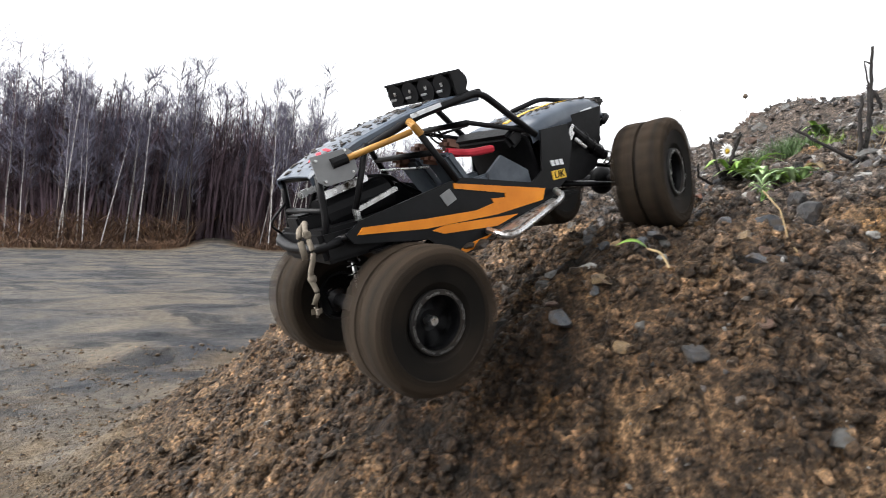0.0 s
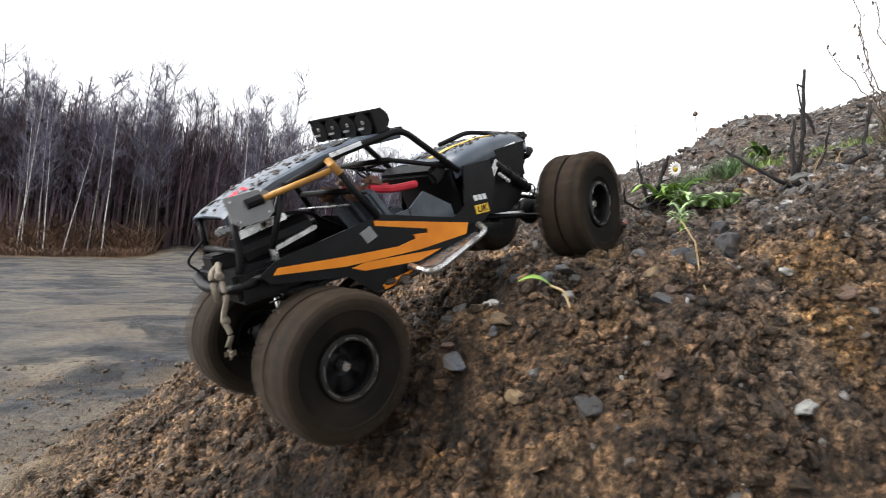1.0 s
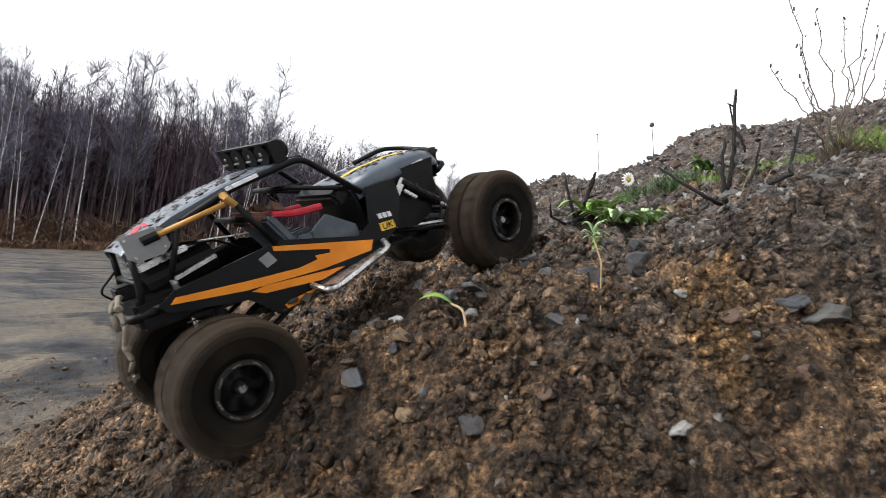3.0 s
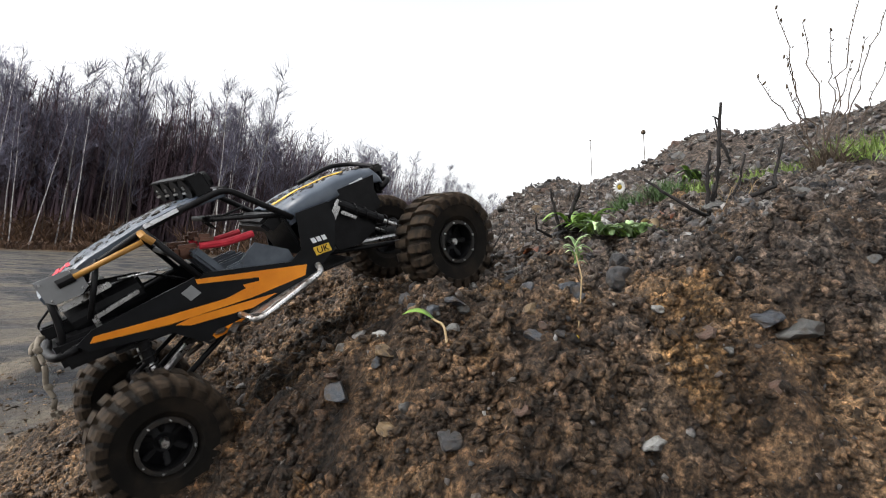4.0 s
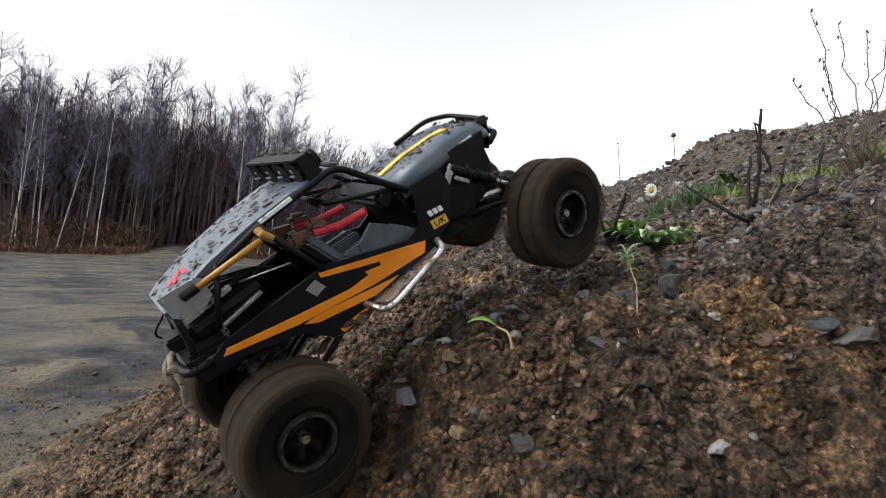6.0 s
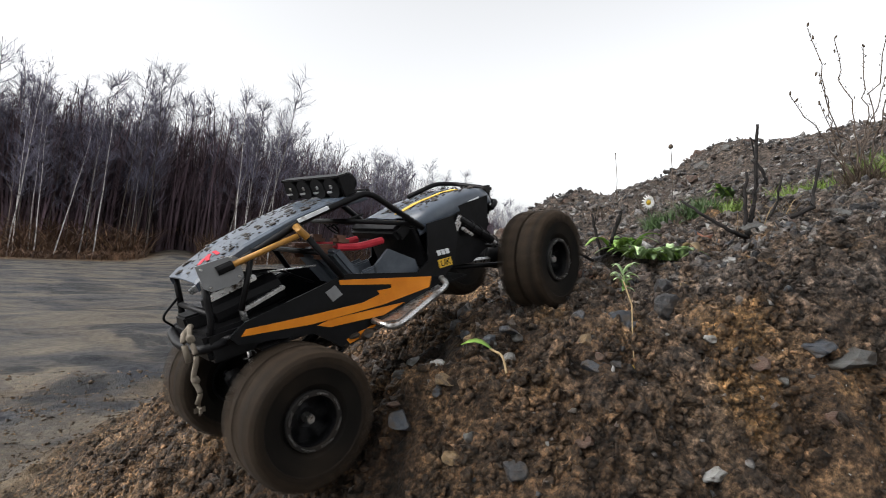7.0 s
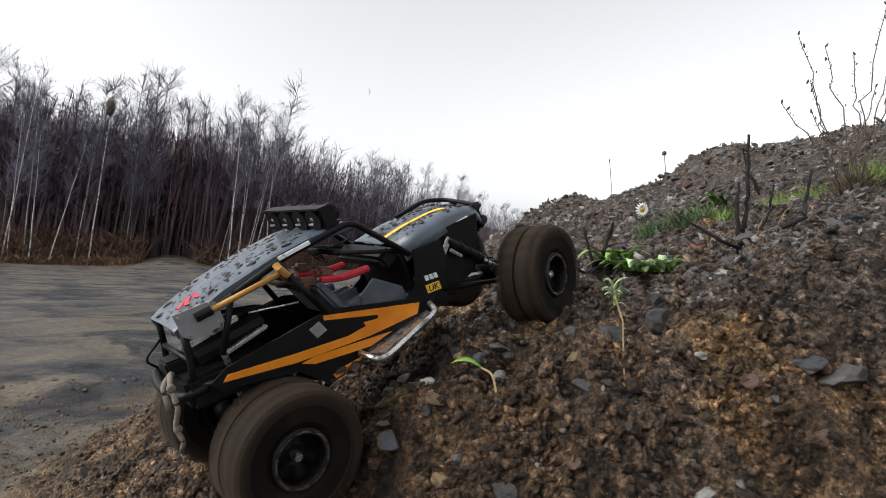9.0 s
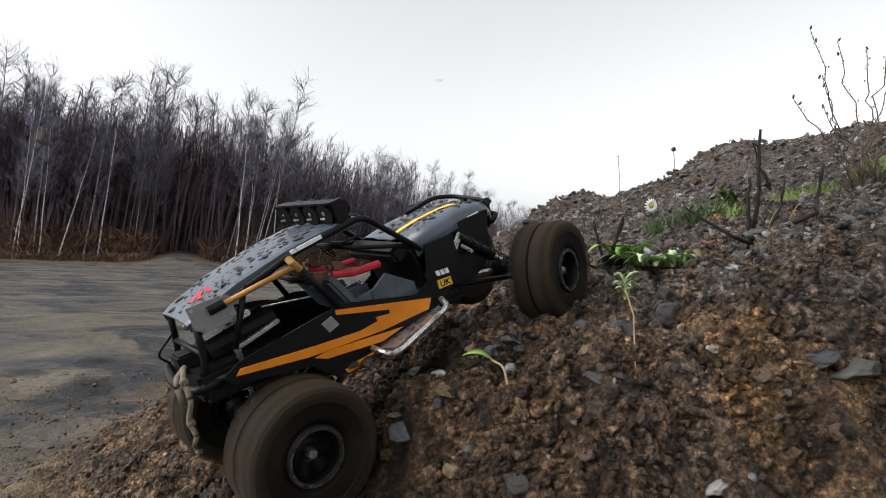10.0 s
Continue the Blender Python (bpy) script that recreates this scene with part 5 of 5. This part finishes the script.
def dead_leaf(x, y, size, turn, mat, label):
    s = thing("fallen_leaf", label, "leaf", x, y, "fallen leaves")
    bm = bmesh.new()
    leaf_blade(bm, (0, 0, 0.004), (math.cos(turn), math.sin(turn), 0.25), (0, -0.3, 1), size, size * 0.55, 0.5, 6, 0.5)
    part("leaf", bm, mat, s, "", True)


dead_leaf(0.395, 0.858, 0.056, 0.2, mat_dead_leaf, "curled red-brown dead leaf among stones")
dead_leaf(0.400, 0.850, 0.040, 2.2, mat_dead_leaf, "curled red-brown dead leaf among stones")
dead_leaf(0.665, 1.00, 0.05, 1.2, mat_dead_leaf, "curled red-brown dead leaf among stones")
dead_leaf(0.575, 0.85, 0.036, 1.9, mat_straw, "curled yellow dead leaf beside a rosette")


# ---- the wood ----
class Sticks:
    """Thin three-sided tapered sticks, gathered for one mesh."""

    def __init__(self):
        self.v, self.f = [], []

    def add(self, pts, r0, r1, sides=3):
        base = len(self.v)
        n = len(pts)
        for i, p in enumerate(pts):
            r = r0 + (r1 - r0) * i / (n - 1)
            for k in range(sides):
                a = 2 * math.pi * k / sides
                self.v.append((p[0] + r * math.cos(a), p[1] + r * math.sin(a), p[2]))
        for i in range(n - 1):
            for k in range(sides):
                a, b = base + i * sides + k, base + i * sides + (k + 1) % sides
                self.f.append((a, b, b + sides, a + sides))

    def mesh(self, name, mat):
        me = bpy.data.meshes.new(name)
        me.from_pydata(self.v, [], self.f)
        me.materials.append(mat)
        return me


def tree_meshes(seed, height, bark, crown_from, spread):
    rng = random.Random(seed)
    trunk, crown = Sticks(), Sticks()
    lean = Vector((rng.uniform(0.02, 0.22), rng.uniform(-0.04, 0.04), 0))
    line = []
    off = Vector((0, 0, 0))
    for i in range(11):
        t = i / 10
        off += Vector((rng.uniform(-0.05, 0.05), rng.uniform(-0.05, 0.05), 0))
        line.append(lean * height * t + off + Vector((0, 0, height * t - 0.4)))
    trunk.add(line, 0.052 * height / 12, 0.012, 6)

    def at(t):
        k = min(9, int(t * 10))
        return line[k].lerp(line[k + 1], t * 10 - k)
    for _ in range(34):
        t = crown_from + (0.99 - crown_from) * rng.random() ** 0.8
        p = at(t)
        a = rng.uniform(0, 6.283)
        long = spread * height * (1.12 - t) ** 0.5 * rng.uniform(0.4, 0.9) * 0.8 + 0.2
        d = Vector((math.cos(a), math.sin(a), rng.uniform(0.2, 1.3))).normalized()
        q = p + d * long * 0.5 + Vector((0, 0, 0.05))
        e = q + (d + Vector((0, 0, rng.uniform(0.0, 0.7)))).normalized() * long * 0.5
        (trunk if long > 1.4 and rng.random() < 0.4 else crown).add([p, q, e], 0.024, 0.007)
        for _ in range(9):
            s = rng.random()
            b = p.lerp(q, s * 2) if s < 0.5 else q.lerp(e, s * 2 - 1)
            g = (d + Vector((rng.uniform(-1, 1), rng.uniform(-1, 1), rng.uniform(-0.9, 0.7)))).normalized() * rng.uniform(0.3, 0.9)
            crown.add([b, b + g * 0.55, b + g + Vector((0, 0, rng.uniform(-0.1, 0.2)))], 0.012, 0.005)
            h = (g.normalized() + Vector((rng.uniform(-1, 1), rng.uniform(-1, 1), rng.uniform(-0.6, 0.6)))) * 0.3
            crown.add([b + g * 0.55, b + g * 0.55 + h], 0.010, 0.005)
    return trunk.mesh("trunk", bark), crown.mesh("crown", mat_twigs)


def make_tree(meshes, label, x, y, scale, turn):
    t = tagged(empty("tree"), label, "tree", "trees of the wood")
    for me in meshes:
        o = new(me.name.split(".")[0], me)
        o.parent = t
    t.matrix_world = pose(x, y, ground_z(x, y), 0, 0, turn) @ Matrix.Diagonal((scale, scale, scale, 1))
    return t


BIRCH = [tree_meshes(100 + k, 12.5, mat_birch, 0.42, 0.17) for k in range(4)]
DARK = [tree_meshes(200 + k, 12.0, mat_bark, 0.30, 0.22) for k in range(5)]
rng = random.Random(21)


def taller(y):
    """The wood climbs as it runs back."""
    return float(np.interp(y, (40, 60, 80, 160), (1.0, 1.12, 1.32, 1.75)))


def front_line(s):
    """A point on the tree line, s from 0 to 1 along the part in view."""
    aim = -0.86 + s * 1.08
    lo, hi = 20.0, 260.0
    for _ in range(30):
        mid = (lo + hi) / 2
        lo, hi = (mid, hi) if mid < np.interp(aim * mid, EDGE_X, EDGE_Y) else (lo, mid)
    return aim * lo, lo


for k in range(270):
    s = rng.random()
    x, y = front_line(s)
    birch = rng.random() < 0.13
    depth = rng.uniform(-1.5, 1.0) if birch else rng.uniform(0, 9)
    x -= depth * 0.5
    y += depth
    if abs(x / y + 0.41) < 0.05 and depth < 5:
        continue
    sc = rng.uniform(0.66, 1.0) * (1.0 if depth < 5 else 1.06) * taller(y)
    make_tree((rng.choice(BIRCH) if birch else rng.choice(DARK)), "slender white-barked birch, bare in winter" if birch else "bare grey-brown winter tree with fine purple twigs", x, y, sc, rng.uniform(-25, 25))
# a few taller trees stand over the near end of the wood
for aim, sc in ((-0.83, 1.22), (-0.80, 1.12), (-0.745, 1.18), (-0.72, 1.08), (-0.69, 1.05), (-0.53, 1.04), (-0.50, 1.08), (-0.47, 1.05)):
    make_tree(rng.choice(DARK), "tall bare winter tree with fine grey twigs", aim * 36.0, 37.0, sc, rng.uniform(-25, 25))
# a clump of tall birches that stands out of the line
for dx, sc, turn in ((0, 1.0, 5), (0.5, 0.9, -8), (1.5, 1.06, 0), (2.4, 0.92, 12), (-0.6, 0.8, 0)):
    make_tree(BIRCH[int(dx * 2) % 4], "tall white birch in a clump at the edge of the wood", -12.1 + dx * 0.9, 38.5 + dx * 0.4, sc, turn)


def deep_wood():
    """The mass of stems and twigs behind the front trees."""
    rng = random.Random(9)
    st = Sticks()
    for _ in range(4600):
        s = rng.random()
        x, y = front_line(s)
        d = rng.uniform(1.5, 16)
        x, y = x - d * 0.55 + rng.uniform(-1, 1), y + d
        h = rng.uniform(5.5, 11.2) * taller(y)
        w = rng.uniform(0.03, 0.075) * (1 + 0.012 * y)
        lx, ly = rng.uniform(-0.12, 0.26) * h, rng.uniform(-0.1, 0.1) * h
        p = [(x, y, -0.2), (x + lx * 0.4, y + ly * 0.5, h * 0.5), (x + lx, y + ly, h)]
        st.add(p, w, 0.015)
        for _ in range(15):
            t = rng.uniform(0.35, 1.0)
            b = (x + lx * t, y + ly * t, h * t)
            g = rng.uniform(0.4, 1.5)
            a = rng.uniform(0, 6.283)
            st.add([b, (b[0] + g * math.cos(a) * 0.9, b[1] + g * math.sin(a) * 0.9, b[2] + g * rng.uniform(-0.1, 0.8))], 0.022 * (1 + 0.012 * y), 0.008)
    ob = new("bare_wood", st.mesh("bare_wood", mat_woods))
    tagged(ob, "dense bare winter wood of thin dark stems", "woods", kind="stuff")
    br = Sticks()
    for _ in range(5200):
        s = rng.random()
        x, y = front_line(s)
        d = rng.uniform(-3.2, 5)
        x, y = x + rng.uniform(-1, 1), y + d
        if abs(x / y + 0.41) < 0.045 and d < 4:
            continue
        h = rng.uniform(0.15, 0.6) if d < -1 else rng.uniform(0.4, 3.0) * rng.random() ** 0.5
        a = rng.uniform(0, 6.283)
        z = ground_z(x, y) if d < 1 else 0.3
        br.add([(x, y, z - 0.1), (x + 0.5 * h * math.cos(a), y + 0.5 * h * math.sin(a), z + h * 0.6), (x + 1.1 * h * math.cos(a), y + 1.1 * h * math.sin(a), z + h * 0.9)], 0.024 * (1 + 0.01 * y), 0.012)
        for _ in range(3):
            b = rng.uniform(0, 6.283)
            br.add([(x + 0.3 * h * math.cos(a), y + 0.3 * h * math.sin(a), z + h * 0.6), (x + 0.5 * h * math.cos(b), y + 0.5 * h * math.sin(b), z + h * rng.uniform(0.7, 1.1))], 0.022, 0.010)
    ob = new("brushwood", br.mesh("brushwood", mat_brush))
    tagged(ob, "russet brushwood and dead grass along the wood's edge", "brushwood", kind="stuff")


deep_wood()


def wood_backdrop():
    """A solid dark mass added far inside the wood to fill in its shade."""
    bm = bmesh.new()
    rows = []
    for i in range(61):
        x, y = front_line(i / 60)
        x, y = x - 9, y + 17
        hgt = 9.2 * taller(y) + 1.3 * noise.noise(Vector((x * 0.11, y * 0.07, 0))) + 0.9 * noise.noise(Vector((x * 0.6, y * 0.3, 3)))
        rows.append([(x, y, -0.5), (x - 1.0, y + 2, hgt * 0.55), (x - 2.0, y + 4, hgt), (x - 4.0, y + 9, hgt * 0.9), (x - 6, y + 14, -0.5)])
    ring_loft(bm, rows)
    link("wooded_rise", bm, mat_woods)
    tagged(bpy.data.objects["wooded_rise"], "solid dark mass standing in for the shaded depth of the wood", "woods", kind="stuff")


wood_backdrop()


# ---- movement ----
# clods thrown up by the wheels: seconds and place at the top of the flight, size
THROWN = [(0.0, 0.08, 0.901, 1.077, 0.0035), (1.0, 0.332, 1.035, 1.103, 0.003), (2.5, -0.241, 0.824, 1.14, 0.01), (2.5, 0.086, 1.048, 1.251, 0.003), (7.5, -0.101, 0.909, 1.278, 0.004), (7.5, -0.042, 0.907, 1.232, 0.0035), (7.5, -0.214, 0.72, 1.109, 0.020), (9.0, -0.296, 0.828, 1.119, 0.014), (9.0, 0.057, 1.004, 1.218, 0.003), (10.0, -0.372, 0.777, 1.053, 0.013), (10.0, 0.163, 0.996, 1.233, 0.003)]


def thrown_clod(k, size):
    ob = new("thrown_clod", STONES[k % 6].copy())
    ob.data.materials.append(mat_mudclod)
    ob.data.transform(Matrix.Diagonal((size, size * 0.7, size * 0.5, 1)))
    return tagged(ob, "dark wet clod flung up by the spinning wheels", "clod", "thrown clods")


clods = [thrown_clod(k, row[4]) for k, row in enumerate(THROWN)]


def fly(ob, k, t0, x, y, z):
    a, b = (0.10 - 0.012 * k, 0.46, ground_z(0.10 - 0.012 * k, 0.46) + 0.002), (x - 0.35, y + 0.6, ground_z(x - 0.35, y + 0.6) + 0.002)
    rows = [(0.0, pose(*a))] if t0 > 0.4 else []
    for j in range(9):
        t = t0 - 0.32 + 0.08 * j
        if t < 0 or t > 10 or (t0 <= 0.4 and t < t0):
            continue
        s = (t - t0) / 0.32
        e = a if s < 0 else b
        w = abs(s)
        rows.append((t, pose(x + (e[0] - x) * w, y + (e[1] - y) * w, z + (e[2] - z) * w * w, 40 * j, 25 * j, 0)))
    if t0 <= 9.6:
        rows.append((10.0, pose(*b, 320, 200, 0)))
    walk(ob, rows)


# seconds, place, turn about x, y and z of the crawler
DRIVE = [
    (0, 0.0585, 0.6675, 0.7724, 2.64, -28.61, 35.19),
    (0.5, 0.0825, 0.7088, 0.7787, 2.32, -27.53, 37.77),
    (1, 0.0893, 0.7253, 0.7726, 1.9, -28.76, 37.51),
    (1.5, 0.0922, 0.7396, 0.7677, 1.81, -30.34, 36.35),
    (2, 0.0985, 0.7558, 0.7679, 0.88, -30.98, 36.64),
    (2.5, 0.0981, 0.7662, 0.7679, 2.48, -31.83, 35.71),
    (2.7, 0.0985, 0.7627, 0.7694, 0.73, -31.64, 36.39),
    (3.8, 0.0313, 0.8022, 0.7601, 3.24, -35.14, 30.88),
    (4, 0.0312, 0.7753, 0.754, 2.67, -35.34, 30.0),
    (4.5, -0.0154, 0.7749, 0.7393, 4.07, -38.91, 32.04),
    (5, 0.0164, 0.7452, 0.7675, 11.41, -45.67, 23.77),
    (5.5, 0.0719, 0.6949, 0.8014, 12.14, -48.8, 21.98),
    (5.7, 0.0926, 0.6901, 0.8112, 13.98, -47.59, 21.35),
    (6.8, 0.1137, 0.6976, 0.7715, -0.21, -29.57, 39.53),
    (7, 0.1016, 0.7241, 0.7806, 1.86, -28.92, 37.89),
    (7.5, 0.0889, 0.7517, 0.7804, -0.11, -29.87, 35.32),
    (8, 0.0969, 0.7335, 0.7737, 2.71, -31.08, 35.67),
    (8.5, 0.1066, 0.717, 0.771, 3.21, -31.14, 37.12),
    (9, 0.1028, 0.7232, 0.77, 3.34, -31.59, 36.08),
    (9.5, 0.1038, 0.7212, 0.7668, 2.81, -31.39, 36.84),
    (10, 0.104, 0.7153, 0.7666, 2.21, -31.4, 36.89),
]
# seconds; hub of the rear and front wheels in the crawler's space: x and z
HUBS = [(0.0, -0.150, 0.042, 0.238, 0.019), (1.0, -0.157, 0.040, 0.248, 0.017), (2.7, -0.157, 0.043, 0.243, 0.013), (4.0, -0.170, 0.015, 0.247, -0.003), (4.5, -0.174, 0.008, 0.248, -0.008), (5.0, -0.174, 0.020, 0.232, -0.016), (5.5, -0.173, 0.028, 0.220, -0.022), (5.7, -0.173, 0.028, 0.220, -0.022), (6.8, -0.155, 0.040, 0.244, 0.011), (7.5, -0.153, 0.041, 0.248, 0.011), (9.0, -0.151, 0.043, 0.254, 0.007), (10.0, -0.151, 0.040, 0.256, 0.006)]
# turn of the front wheels
STEER_T = (0.0, 0.8, 1.6, 2.5, 4.0, 5.5, 7.0, 10.0)
STEER = (15.0, 10.0, 5.0, 2.0, 4.0, 4.0, 8.0, 13.0)
SPIN_T = (0.0, 2.5, 3.0, 3.6, 4.55, 4.85, 10.0)
SPIN_RATE = (62.0, 62.0, 45.0, 9.0, 7.0, 55.0, 64.0)


def motions():
    walk(crawler, [(t, pose(x, y, z, a, b, c)) for t, x, y, z, a, b, c in DRIVE])
    for k, (ob, (t, x, y, z, size)) in enumerate(zip(clods, THROWN)):
        fly(ob, k, t, x, y, z)
    ht = np.array(HUBS)
    for w, (end, s, steer) in zip(wheels, ((0, -1, 0), (0, 1, 0), (1, -1, 1), (1, 1, 1))):
        rows, angle = [], 37.0 * (end + 1) * (s + 2)
        for k in range(301):
            t = k / 30
            angle += float(np.interp(t, SPIN_T, SPIN_RATE)) * (1.0 if end == 0 else 0.93)
            x, z = np.interp(t, ht[:, 0], ht[:, 1 + 2 * end]), np.interp(t, ht[:, 0], ht[:, 2 + 2 * end])
            out = pose(0, 0, 0, 0, 0, 0 if s < 0 else 180)
            side_y = -0.078 if s < 0 else 0.110
            rows.append((t, pose(x, side_y, z, 0, 0, steer * float(np.interp(t, STEER_T, STEER))) @ Matrix.Rotation(radians(angle % 360), 4, "Y") @ out))
        walk(w, rows)


motions()
